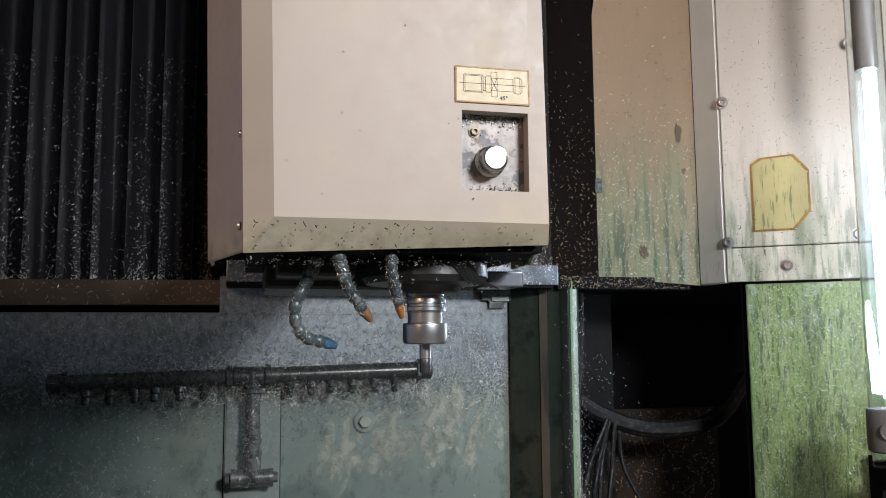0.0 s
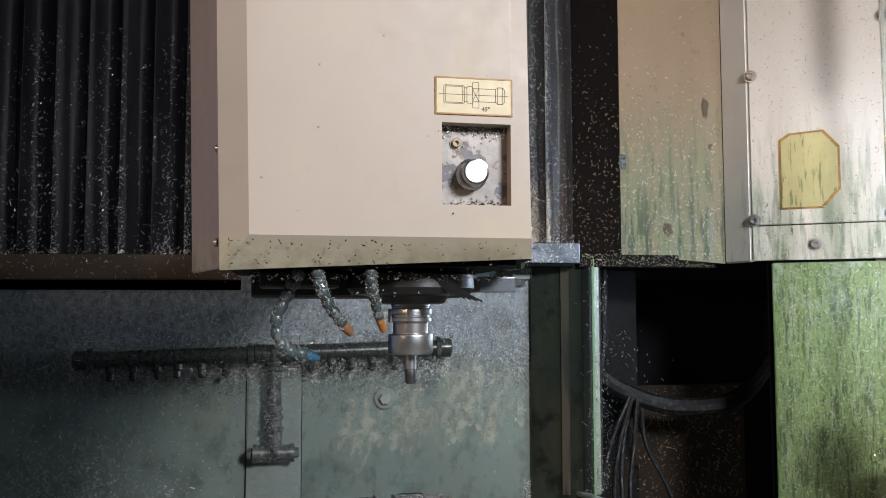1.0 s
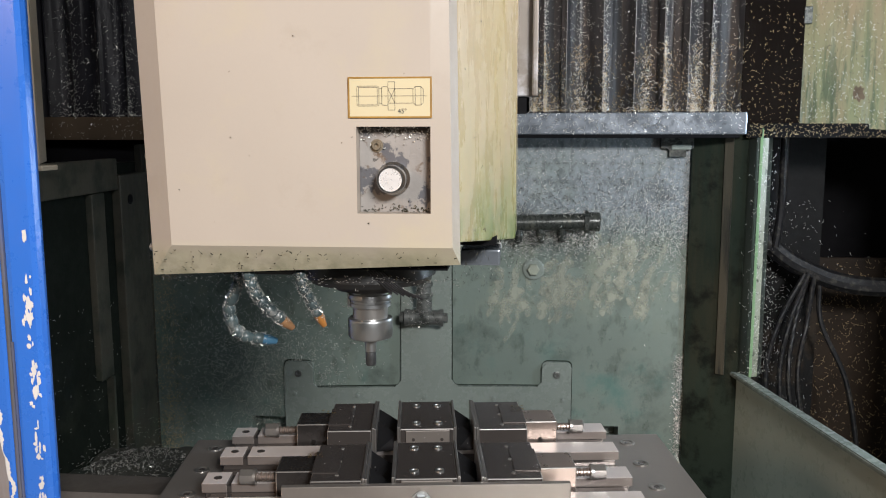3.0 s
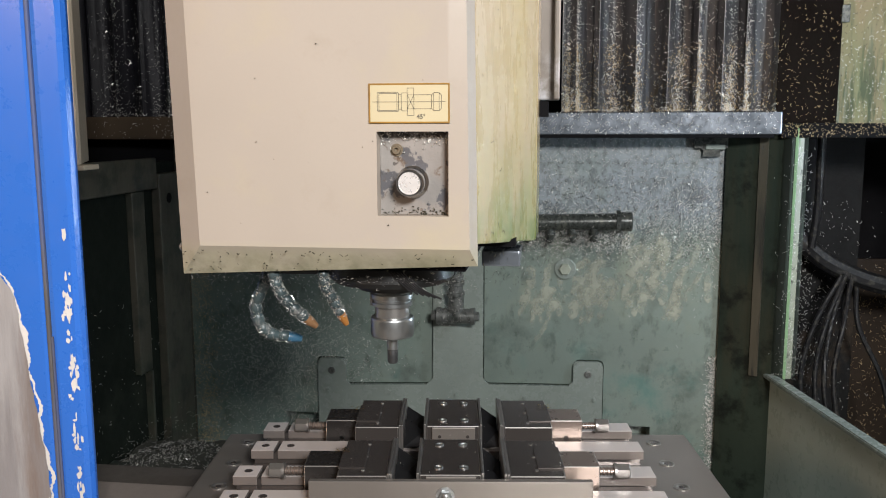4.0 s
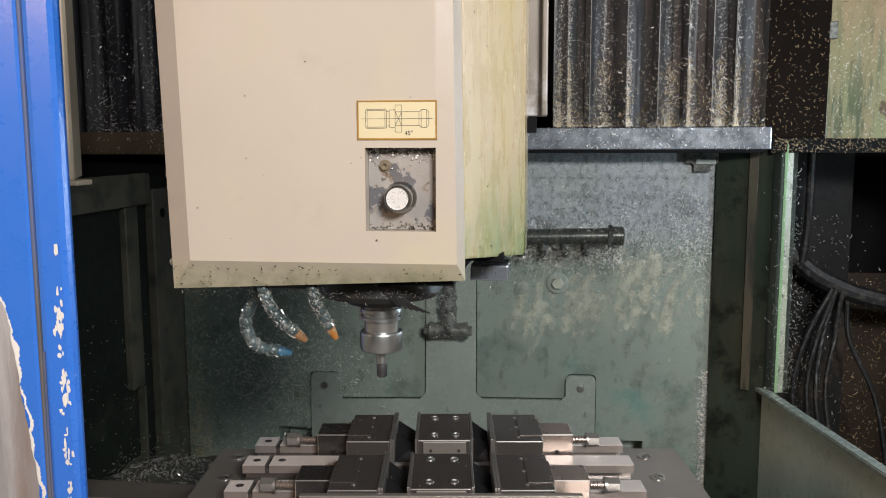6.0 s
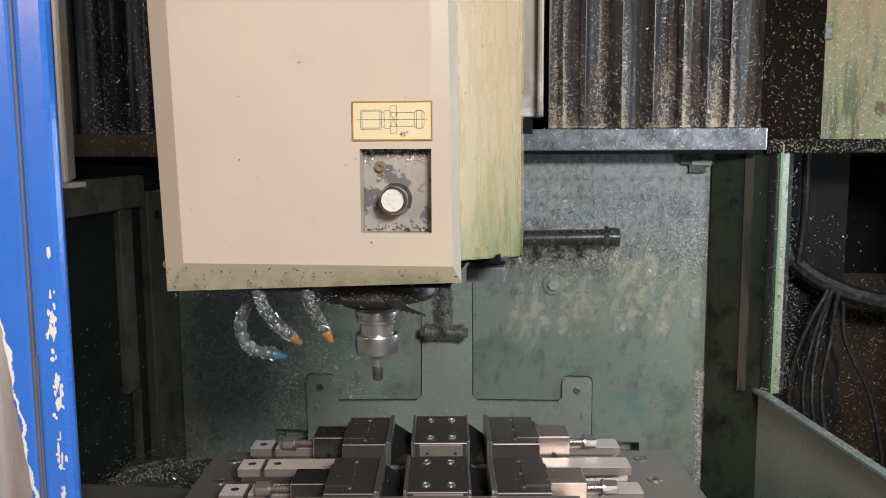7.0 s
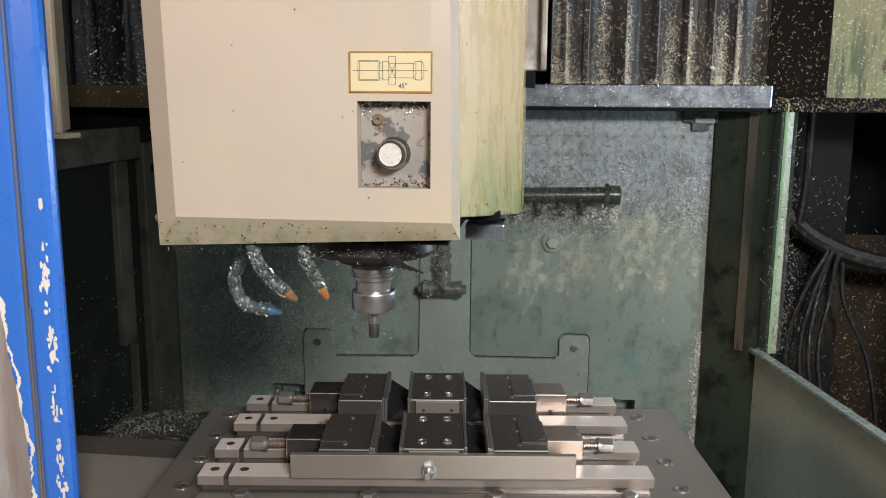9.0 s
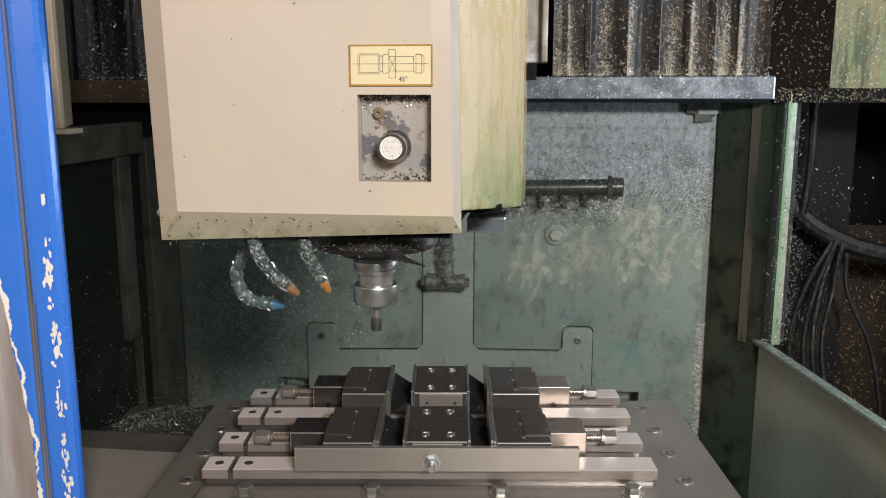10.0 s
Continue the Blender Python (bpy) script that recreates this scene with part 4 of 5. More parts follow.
# ---- spindle head ----
def spindle_head():
    t = thing("spindle_head", "cream enamelled spindle head cover with stained lower edge", "machine head")
    ZF, ZB, ZT = 1.2495, 1.2185, 1.90
    xf0, xf1, xo0, xo1 = -0.167, 0.0920, -0.194, 0.0975
    yo = 0.019
    # front with its recess, bevelled rim and tapering sides
    bm = holed_sheet([xf0, 0.0065, 0.0725, xf1], [ZF, 1.280, 1.357, ZT], {(1, 1)}, 0.0, 0.018)

    def quad(*p):
        bm.faces.new([bm.verts.new(q) for q in p])

    rise = 0.013
    quad((xf0, 0, ZF), (xf0, 0, ZT), (xo0, yo, ZT), (xo0, yo, ZB))
    quad((xf1, 0, ZF), (xo1, yo, ZB + rise), (xo1, yo, ZT), (xf1, 0, ZT))
    quad((xf0, 0, ZF), (xo0, yo, ZB), (xo1, yo, ZB + rise), (xf1, 0, ZF))
    bmesh.ops.remove_doubles(bm, verts=bm.verts, dist=0.0002)
    # the cover widens upwards on one side and leans with it on the other
    for v in bm.verts:
        if not (0.005 < v.co.x < 0.074 and v.co.z < 1.36):
            v.co.x += (-0.025 + 0.010 * (v.co.x - xf0) / (xf1 - xf0)) * (v.co.z - ZF)
    bm.normal_update()
    rim = [e for e in bm.edges if len(e.link_faces) == 2 and e.calc_face_angle() > 0.3 and all(v.co.y < 0.001 for v in e.verts) and not (all(0.005 < v.co.x < 0.074 and v.co.z < 1.36 and v.co.z > 1.27 for v in e.verts))]
    bmesh.ops.bevel(bm, geom=rim, offset=0.004, segments=3, profile=0.5, affect="EDGES")
    part("front_cover", bm, M_BEIGE, t, "cream enamelled front cover", True)
    for nm, a, b, zl in (("left_side", (xo0, yo + 0.0015), (-0.229, 0.135), ZB + 0.002), ("left_rear", (-0.229, 0.1365), (-0.231, 0.30), ZB + 0.014)):
        bm = wallstrip(a, b, zl, ZT, -0.004, 0.001)
        for v in bm.verts:
            v.co.x -= 0.025 * (v.co.z - ZF)
        part(nm, bm, M_BEIGE, t)
    side = wallstrip((xo1, yo + 0.0015), (0.1465, 0.212), 1.231, ZT, 0.004, 0.001)
    for v in side.verts:
        if v.co.z < 1.24:
            v.co.z += 0.021 * (0.212 - v.co.y) / 0.19
        v.co.x -= 0.015 * (v.co.z - ZF) * max(0, min(1, (0.212 - v.co.y) / 0.19))
    part("right_side", side, M_SIDE, t, "yellow-green stained side cover", True)
    part("right_rear", wallstrip((0.1465, 0.2135), (0.148, 0.284), 1.232, ZT, 0.004, 0.001), M_SIDE, t)
    part("rear_plate", boxes((0.10, 0.171, 0.285, 0.30, 1.392, ZT), (0.164, 0.171, 0.27, 0.2845, 1.392, ZT), bevel=0.002), M_SLIDE, t, "grey steel slide plate")
    part("slide_block", boxes((-0.22, 0.128, 0.30, 1.86, 1.41, 1.60)), M_SHADOW, t)
    # black block added for the dark gap under the slide plate
    part("slide_gib", boxes((0.128, 0.158, 0.26, 0.30, 1.372, 1.39)), M_SHADOW, t)
    part("underside", boxes((-0.19, 0.085, 0.03, 0.29, 1.224, 1.236), (0.085, 0.128, 0.12, 0.29, 1.236, 1.244)), M_SHADOW, t)
    part("top_cover", boxes((-0.20, 0.09, 0.01, 0.29, ZT - 0.012, ZT)), M_BEIGE, t)
    part("grey_block", boxes((0.086, 0.130, 0.19, 0.245, 1.203, 1.221), bevel=0.002), M_RAIL, t)
    part("cable_tray", boxes((-0.17, 0.06, 0.16, 0.28, 1.196, 1.2215), (-0.16, -0.08, 0.10, 0.16, 1.205, 1.2215), bevel=0.003), M_DARKSTEEL, t)
    for z in (1.244, 1.33, 1.45):
        part("screw", moved(capscrew(0.004, 0.003), Matrix.Translation((-0.1955, 0.027, z)) @ pose(0, 0, 0, 0, -90, -17)), M_STEEL, t, "", True)
    # recess plate, knob, small screw
    part("recess_plate", boxes((0.0068, 0.0722, 0.0145, 0.0178, 1.2803, 1.3567)), M_PEEL, t, "metal plate with flaking pale paint")
    kn = part("knob", moved(turned([(0.0152, 0), (0.0152, 0.002), (0.0128, 0.004), (0.0132, 0.006), (0.0132, 0.0165), (0.0127, 0.0185), (0.0117, 0.020)], 40), Matrix.Translation((0.0375, 0.0145, 1.3105)) @ pose(0, 0, 0, 90)), M_KNOB, t, "chrome push knob", True)
    part("knob_face", moved(turned([(0.0114, 0), (0.0112, 0.0008), (0.0099, 0.0009), (0.0097, 0.0004), (0.0001, 0.0004)], 36), Matrix.Translation((0.0375, -0.0055, 1.3105)) @ pose(0, 0, 0, 90)), M_WHITEMETAL, kn, "", True)
    part("knob_ring", moved(turned([(0.0117, 0), (0.0117, 0.0011), (0.0104, 0.0013), (0.0098, 0.0003)], 36), Matrix.Translation((0.0375, -0.0055, 1.3105)) @ pose(0, 0, 0, 90)), M_KNOB, kn, "dark chrome rim", True)
    part("socket_screw", moved(joined(turned([(0.006, 0), (0.006, 0.001), (0.004, 0.001)], 20), capscrew(0.0042, 0.004)), Matrix.Translation((0.0225, 0.0145, 1.340)) @ pose(0, 0, 0, 90)), M_BRASSDULL, t, "", True)
    # the sticker with its line drawing of a pull stud
    lab = part("sticker", boxes((0.0, 0.074, -0.0012, 0.0004, 1.3645, 1.400)), M_LABEL, t, "yellowed sticker with a pull stud drawing")
    w = 0.0014
    part("sticker_rim", boxes((0, 0.074, -0.0016, -0.0013, 1.3645, 1.3645 + w), (0, 0.074, -0.0016, -0.0013, 1.400 - w, 1.400), (0, w, -0.0016, -0.0013, 1.3645 + w, 1.400 - w), (0.074 - w, 0.074, -0.0016, -0.0013, 1.3645 + w, 1.400 - w)), M_LABELRIM, lab, "amber stained edge")
    cz = 1.3835

    def outline(x0, x1, h, cut=0.0):
        return [(x0, cz - h + cut), (x0 + cut, cz - h), (x1 - cut, cz - h), (x1, cz - h + cut), (x1, cz + h - cut), (x1 - cut, cz + h), (x0 + cut, cz + h), (x0, cz + h - cut)]

    strokes = []
    for poly in (outline(0.008, 0.0275, 0.0086, 0.001), outline(0.0095, 0.026, 0.0076), outline(0.0275, 0.030, 0.0066), outline(0.030, 0.0355, 0.0080, 0.0008), outline(0.0355, 0.0415, 0.0122, 0.0003), outline(0.0415, 0.0575, 0.0062), outline(0.0575, 0.0665, 0.0080, 0.0022), outline(0.0595, 0.0645, 0.0079)):
        strokes += list(zip(poly, poly[1:] + poly[:1]))
    strokes += [((0.0355, cz - 0.0062), (0.0415, cz + 0.0062)), ((0.0355, cz + 0.0062), (0.0415, cz - 0.0062)), ((0.0035, cz), (0.070, cz)), ((0.0355, cz + 0.0062), (0.0415, cz + 0.0062)), ((0.0355, cz - 0.0062), (0.0415, cz - 0.0062))]
    bm = bmesh.new()
    for (xa, za), (xb, zb) in strokes:
        d = Vector((xb - xa, zb - za))
        if d.length < 1e-5:
            continue
        s = Vector((-d.y, d.x)).normalized() * 0.00017
        bm.faces.new([bm.verts.new((x, -0.0015, z)) for x, z in ((xa - s.x, za - s.y), (xb - s.x, zb - s.y), (xb + s.x, zb + s.y), (xa + s.x, za + s.y))])
    part("drawing", bm, M_INK, lab)
    cu = bpy.data.curves.new("angle_text", "FONT")
    cu.body, cu.size, cu.extrude = "45\u00b0", 0.0058, 0.0001
    tmp = bpy.data.objects.new("tmp", cu)
    scene.collection.objects.link(tmp)
    me = bpy.data.meshes.new_from_object(tmp)
    bpy.data.objects.remove(tmp)
    me.materials.append(M_INK)
    tx = new("angle_text", me)
    tx.parent, tx.matrix_local = lab, pose(0.0440, -0.0016, 1.3685, 90)
    # spindle
    S = Matrix.Translation((-0.0045, 0.12, 0))
    part("spindle_flange", moved(turned([(0.060, 1.2215), (0.066, 1.219), (0.067, 1.205), (0.062, 1.199), (0.040, 1.197), (0.036, 1.190), (0.030, 1.1885)], 48), S), M_DARKSTEEL, t, "dark oily spindle flange", True)
    return S


SP = spindle_head()


def tool_holder():
    t = thing("tool_holder", "polished steel tool holder with an end mill in the spindle", "tool holder")
    part("flange", moved(turned([(0.0200, 1.196), (0.0205, 1.1955), (0.0205, 1.1865), (0.0195, 1.1855), (0.0195, 1.1845), (0.0222, 1.1835), (0.0226, 1.1815), (0.0226, 1.1790), (0.0205, 1.1775), (0.0205, 1.1755), (0.0218, 1.1745), (0.0218, 1.1710), (0.0195, 1.1700)], 64), SP), M_CHROME, t, "grooved steel flange", True)
    part("drive_key", boxes((-0.0275, -0.0245, 0.113, 0.127, 1.170, 1.184), bevel=0.001), M_CHROME, t)
    part("neck", moved(turned([(0.0188, 1.1702), (0.0188, 1.1690), (0.0184, 1.1685), (0.0184, 1.157)], 48), SP), M_STEEL, t, "", True)
    part("collet_nut", moved(turned([(0.0190, 1.1585), (0.0226, 1.1580), (0.0233, 1.1570), (0.0235, 1.1555), (0.0235, 1.1395), (0.0222, 1.1370), (0.0200, 1.1362), (0.012, 1.1360), (0.0075, 1.1365)], 64), SP), M_CHROME, t, "polished collet nut", True)
    mill = part("end_mill", moved(turned([(0.0060, 1.137), (0.0060, 1.1215), (0.0054, 1.121)], 32), SP), M_CHROME, t, "bright steel end mill shank", True)
    part("cutting_tip", moved(turned([(0.0055, 1.1208), (0.0057, 1.1195), (0.0057, 1.1075), (0.0048, 1.1060), (0.0001, 1.1060)], 32), SP), M_DARKTIP, mill, "dark coated cutting tip", True)


tool_holder()


def loc_hose(label, ctrl, r, tip_mat, n):
    """A jointed coolant hose: ball links along a line and a nozzle."""
    t = thing("coolant_hose", label, "coolant hose", group="jointed hoses under the head")
    pts = curve_pts(ctrl, n * 6 + 1)
    for i in range(n):
        seg = pts[i * 6:i * 6 + 7]
        part("link", tube(seg, r, 12, [r * f for f in (0.80, 0.98, 1.04, 1.04, 0.98, 0.84, 0.76)]), M_HOSE, t, "", True)
    d = (pts[-1] - pts[-3]).normalized()
    part("nozzle", tube([pts[-1] - d * 0.002, pts[-1] + d * 0.003, pts[-1] + d * 0.010, pts[-1] + d * 0.013], r, 14, [r * 0.9, r * 0.92, r * 0.64, r * 0.52]), tip_mat, t, "", True)
    # tangled turnings caught on the links
    rng = random.Random(int(1000 * abs(ctrl[0][0])))
    bm = bmesh.new()
    for i in range(420):
        p = pts[rng.randrange(4, len(pts))] + Vector((rng.gauss(0, 1), rng.gauss(0, 1), rng.gauss(0, 1))).normalized() * r * 1.06
        a = Vector((rng.gauss(0, 1), rng.gauss(0, 1), rng.gauss(0, 1))).normalized() * rng.uniform(0.0006, 0.0024)
        s = a.orthogonal().normalized() * 0.00026
        c = Vector((rng.gauss(0, 1), rng.gauss(0, 1), rng.gauss(0, 1))) * 0.001
        vs = [bm.verts.new(q) for q in (p - a - s, p - a + s, p + c + s, p + c - s, p + a + s, p + a - s)]
        bm.faces.new((vs[0], vs[1], vs[2], vs[3])), bm.faces.new((vs[3], vs[2], vs[4], vs[5]))
    part("chip_tangle", bm, M_CHIP, t)


loc_hose("grey jointed coolant hose curling round to a blue nozzle", [(-0.120, 0.075, 1.222), (-0.131, 0.076, 1.20), (-0.143, 0.080, 1.172), (-0.135, 0.086, 1.146), (-0.112, 0.096, 1.138)], 0.0062, M_HOSEBLUE, 9)
loc_hose("grey jointed coolant hose with an orange nozzle caked in chips", [(-0.106, 0.030, 1.222), (-0.102, 0.033, 1.203), (-0.092, 0.042, 1.184), (-0.079, 0.053, 1.168)], 0.0058, M_DIRTYTIP, 6)
loc_hose("grey jointed coolant hose with a clean orange nozzle", [(-0.056, 0.032, 1.222), (-0.055, 0.036, 1.207), (-0.050, 0.046, 1.190), (-0.044, 0.055, 1.173)], 0.0052, M_ORANGE, 6)


def bristles():
    """Dark stiff wires hanging beside the spindle."""
    t = thing("cable_stub", "dark stiff wires bundled beside the spindle", "cable")
    for i in range(6):
        part("wire", tube(curve_pts([(0.005 + 0.003 * i, 0.055, 1.218), (0.018 + 0.004 * i, 0.056, 1.206 - 0.001 * i), (0.028 + 0.006 * i, 0.058, 1.196 - 0.001 * i)], 8), 0.0011, 6), M_RUBBER, t)


bristles()


# ---- table and vises ----
TABLE_AT, SIZE = (0.360, 0.826, 0.761), 1.3
TABLE = pose(*TABLE_AT, 0, 0, 7) @ Matrix.Scale(SIZE, 4)


def table():
    t = thing("machine_table", "grey oily steel fixture table with tapped holes", "machine table", TABLE)
    part("plate", boxes((-0.632, 0.054, -0.75, 0.036, -0.05, 0.0), bevel=0.003), M_TABLE, t)
    part("saddle", boxes((-0.55, -0.02, -0.62, -0.02, -0.25, -0.05)), M_SHADOW, t)
    part("bed", boxes((-0.45, -0.12, -0.60, 0.02, -0.585, -0.25)), M_SHADOW, t)
    for x in (0.0, -0.598):
        for i in range(9):
            b = part("bush", moved(turned([(0.0105, 0.0), (0.0105, 0.0012), (0.0085, 0.0014), (0.0068, 0.0012), (0.0058, 0.0004), (0.0001, 0.0003)], 22), Matrix.Translation((x, -0.0775 * i, 0.0))), M_STEEL, t, "steel threaded bush", True)
            part("bore", moved(turned([(0.0040, 0), (0.0040, 0.0006), (0.0001, 0.0006)], 16), Matrix.Translation((x, -0.0775 * i, 0.0))), M_JAW, b)


table()


def rail_mesh(x0, x1, y0, y1):
    """A ground rail: polished top, flanks coloured darker for their shade."""
    bm = boxes((x0, x1, y0, y1, 0.0235, 0.035), bevel=0.0008)
    bm.normal_update()
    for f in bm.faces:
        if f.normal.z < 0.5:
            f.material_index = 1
    return bm


def vise():
    t = thing("double_vise", "black double-station machine vise on bright steel rails", "vise", TABLE, "vises on the table")
    x0, x1 = -0.563, -0.042
    part("base", boxes((x0 + 0.003, x1 - 0.003, -0.124, -0.010, 0.0, 0.017), bevel=0.001), M_JAW, t)
    part("channel", boxes((x0 + 0.012, x1 - 0.012, -0.084, -0.050, 0.017, 0.024)), M_JAW, t)
    for y0, y1 in ((-0.047, -0.012), (-0.121, -0.085)):
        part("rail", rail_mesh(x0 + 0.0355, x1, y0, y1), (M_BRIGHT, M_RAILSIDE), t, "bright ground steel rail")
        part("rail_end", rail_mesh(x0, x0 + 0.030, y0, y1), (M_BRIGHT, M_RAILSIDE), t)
        part("rail_foot", boxes((x0 + 0.004, x1 - 0.004, y0 + 0.003, y1 - 0.003, 0.017, 0.0233)), M_JAW, t)
        part("cross_slot", boxes((x0 + 0.0302, x0 + 0.0353, y0 + 0.001, y1 - 0.001, 0.0235, 0.031)), M_JAW, t)
        for xs in (x0 + 0.016, x0 + 0.050):
            part("tapped_hole", moved(turned([(0.0052, 0), (0.0052, 0.0005), (0.0042, 0.0006), (0.0038, 0.0003), (0.0001, 0.0003)], 16), Matrix.Translation((xs, (y0 + y1) / 2, 0.0350))), M_JAW, t, "", True)
    # fixed centre jaw
    ya, yb = -0.121, -0.010
    cj = part("centre_jaw", edged((-0.3295, -0.2592, ya, yb, 0.035, 0.0695), bevel=0.0012), (M_JAW, M_STEEL), t, "black fixed centre jaw")
    for x in (-0.3330, -0.2590):
        part("jaw_plate", boxes((x, x + 0.0033, ya, yb, 0.036, 0.0715), bevel=0.0005), M_STEEL, cj)
    part("front_insert", boxes((-0.322, -0.265, ya - 0.003, ya - 0.0002, 0.040, 0.068), bevel=0.0008), M_TABLE, cj)
    for x in (-0.312, -0.275):
        part("dowel_hole", moved(turned([(0.0022, 0), (0.0022, 0.0005), (0.0001, 0.0005)], 12), Matrix.Translation((x, ya - 0.003, 0.056)) @ pose(0, 0, 0, 90)), M_JAW, cj)
        for y in (-0.100, -0.030):
            part("cap_screw", moved(capscrew(0.0055, 0.0022), Matrix.Translation((x + (0.004 if x < -0.29 else -0.004), y, 0.0690))), M_CHROME, cj, "", True)
    # moving jaws with screws
    for sgn, xa, xb, ea, eb in ((-1, -0.424, -0.3665, -0.469, -0.4255), (1, -0.2265, -0.163, -0.1615, -0.117)):
        mj = part("moving_jaw", edged((xa, xb, ya, yb, 0.038, 0.068), bevel=0.0012), (M_JAW, M_STEEL), t, "black sliding jaw")
        step = (xa - 0.001, xa + 0.030) if sgn < 0 else (xb - 0.030, xb + 0.001)
        part("jaw_step", boxes((step[0], step[1], ya + 0.020, yb - 0.026, 0.068, 0.0695), bevel=0.0006), M_JAW, mj)
        xp = xb + 0.0003 if sgn < 0 else xa - 0.0063
        part("jaw_plate", boxes((xp, xp + 0.0028, ya - 0.001, yb + 0.001, 0.036, 0.0712), (xp + 0.0031, xp + 0.006, ya - 0.001, yb + 0.001, 0.036, 0.0705), bevel=0.0005), M_STEEL, mj)
        for y in (-0.105, -0.065, -0.025):
            part("pin", moved(turned([(0.0024, 0), (0.0022, 0.001), (0.0001, 0.001)], 12), Matrix.Translation(((xa + xb) / 2, y, 0.068))), M_STEEL, mj)
        eb_ = part("end_block", edged((ea, eb, -0.078, -0.030, 0.024, 0.062), bevel=0.0012), (M_JAWSIDE if sgn > 0 else M_BLACKOX, M_STEEL), t, "brown-tinted steel screw block" if sgn > 0 else "black screw block")
        xs, xe = (ea, ea - 0.040) if sgn < 0 else (eb, eb + 0.034)
        sc = []
        for i in range(33):
            f = i / 32
            sc.append((xs + (xe - xs) * f, 0.0052 if i % 4 < 2 else 0.0042))
        screw = part("screw", moved(turned([(r, abs(x - xs)) for x, r in sc], 18), Matrix.Translation((xs, -0.054, 0.046)) @ pose(0, 0, 0, 0, 90 * sgn)), M_JAWSIDE, t, "threaded vise screw", True)
        hx = moved(hexhead(0.0095, 0.016, 0.0098), Matrix.Translation((xe - 0.013 * sgn, -0.054, 0.046)) @ pose(0, 0, 0, 0, 90 * sgn))
        part("hex_head", hx, M_STEEL, screw, "", True)
        part("spill_plug", boxes(((ea + eb) / 2 - 0.003, (ea + eb) / 2 + 0.003, -0.128 + 0.05, -0.124 + 0.05, 0.03, 0.04)), M_STEEL, t)
        # folded rubber covers between the jaws
        g0, g1 = (-0.3600, -0.3335) if sgn < 0 else (-0.2555, -0.2333)
        bm = bmesh.new()
        for q in range(2):
            a, b = ya + 0.004 + q * 0.053, ya + 0.055 + q * 0.053
            p = [bm.verts.new(q_) for q_ in ((g0, a, 0.038), (g1, a + 0.008, 0.036), (g1, (a + b) / 2, 0.052), (g0, b, 0.060), (g1, (a + b) / 2 + 0.004, 0.036), (g0, b + 0.001, 0.036))]
            for f in ((0, 2, 3), (0, 1, 2), (2, 4, 5, 3), (1, 4, 2), (0, 3, 5)):
                bm.faces.new([p[k_] for k_ in f])
        part("folded_cover", bm, M_RUBBER, t, "black folded rubber cover")
    return t


back_vise = vise()
copy_thing(back_vise, pose(*TABLE_AT, 0, 0, 7) @ pose(-0.003 * SIZE, -0.158 * SIZE, 0))


def stop_bar():
    t = thing("stop_bar", "long ground steel bar bolted to the vise front", "bar", TABLE)
    part("bar", boxes((-0.457, -0.137, -0.2915, -0.2835, 0.0385, 0.0668), bevel=0.0008), M_TABLE, t)
    m = Matrix.Translation((-0.303, -0.2915, 0.050)) @ pose(0, 0, 0, 90)
    part("washer", moved(turned([(0.0105, 0), (0.0105, 0.0018), (0.006, 0.0018)], 28), m), M_CHROME, t, "", True)
    part("nut", moved(hexhead(0.0078, 0.006), m @ Matrix.Translation((0, 0, 0.0018))), M_CHROME, t, "", True)
    part("stud", moved(turned([(0.0042, 0.006), (0.0042, 0.018), (0.0034, 0.019)], 20), m), M_STEEL, t, "", True)
    c = thing("clamp_strip", "steel clamping strip with hexagon bolts at the vise foot", "clamp", TABLE)
    part("strip", boxes((-0.565, -0.045, -0.318, -0.2835, 0.0, 0.017), bevel=0.001), M_TABLE, c)
    part("slot_bar", boxes((-0.446, -0.150, -0.345, -0.3185, 0.0, 0.020), bevel=0.001), M_TABLE, c)
    for x in (-0.511, -0.369, -0.226, -0.078):
        part("bolt", moved(hexhead(0.0095, 0.009, 0.013), Matrix.Translation((x, -0.302, 0.017))), M_STEEL, c, "", True)
    for x in (-0.511, -0.078):
        part("clamp_block", boxes((x - 0.016, x + 0.016, -0.345, -0.3185, 0.0, 0.022), bevel=0.0015), M_STEEL, c)


stop_bar()


# ---- loose chips ----
def on_wall(x0, x1, z0, z1, y, bias=1.0):
    return lambda g: ((g.uniform(x0, x1), y, z0 + (z1 - z0) * g.random() ** bias), (0, -1, 0))


chips("wall_chips", "bright metal chips stuck on the back wall", 2600, on_wall(-1.05, 0.69, 0.95, 1.24, WY, 0.9), M_CHIP, (0.004, 0.011), 11)
chips("wall_chips", "bright chips splashed over the lower back wall", 3800, lambda g: ((g.gauss(-0.72, 0.16), WY, g.gauss(0.54, 0.14)), (0, -1, 0)), M_CHIP, (0.004, 0.013), 12)
chips("wall_chips", "chips caked in the wall corner", 800, lambda g: ((0.675 + g.gauss(0, 0.010), WY - 0.004, g.uniform(0.2, 0.62)), (0, -1, 0)), M_CHIP, (0.005, 0.012), 13)
chips("pipe_chips", "chips heaped on and under the coolant pipe", 6500, lambda g: ((g.uniform(-0.75, 0.40), 1.93 + g.gauss(0, 0.012), 1.052 + g.choice((0.026, -0.035, -0.06)) + g.gauss(0, 0.02)), (0, -1, 0.6)), M_CHIP, (0.0035, 0.01), 14)


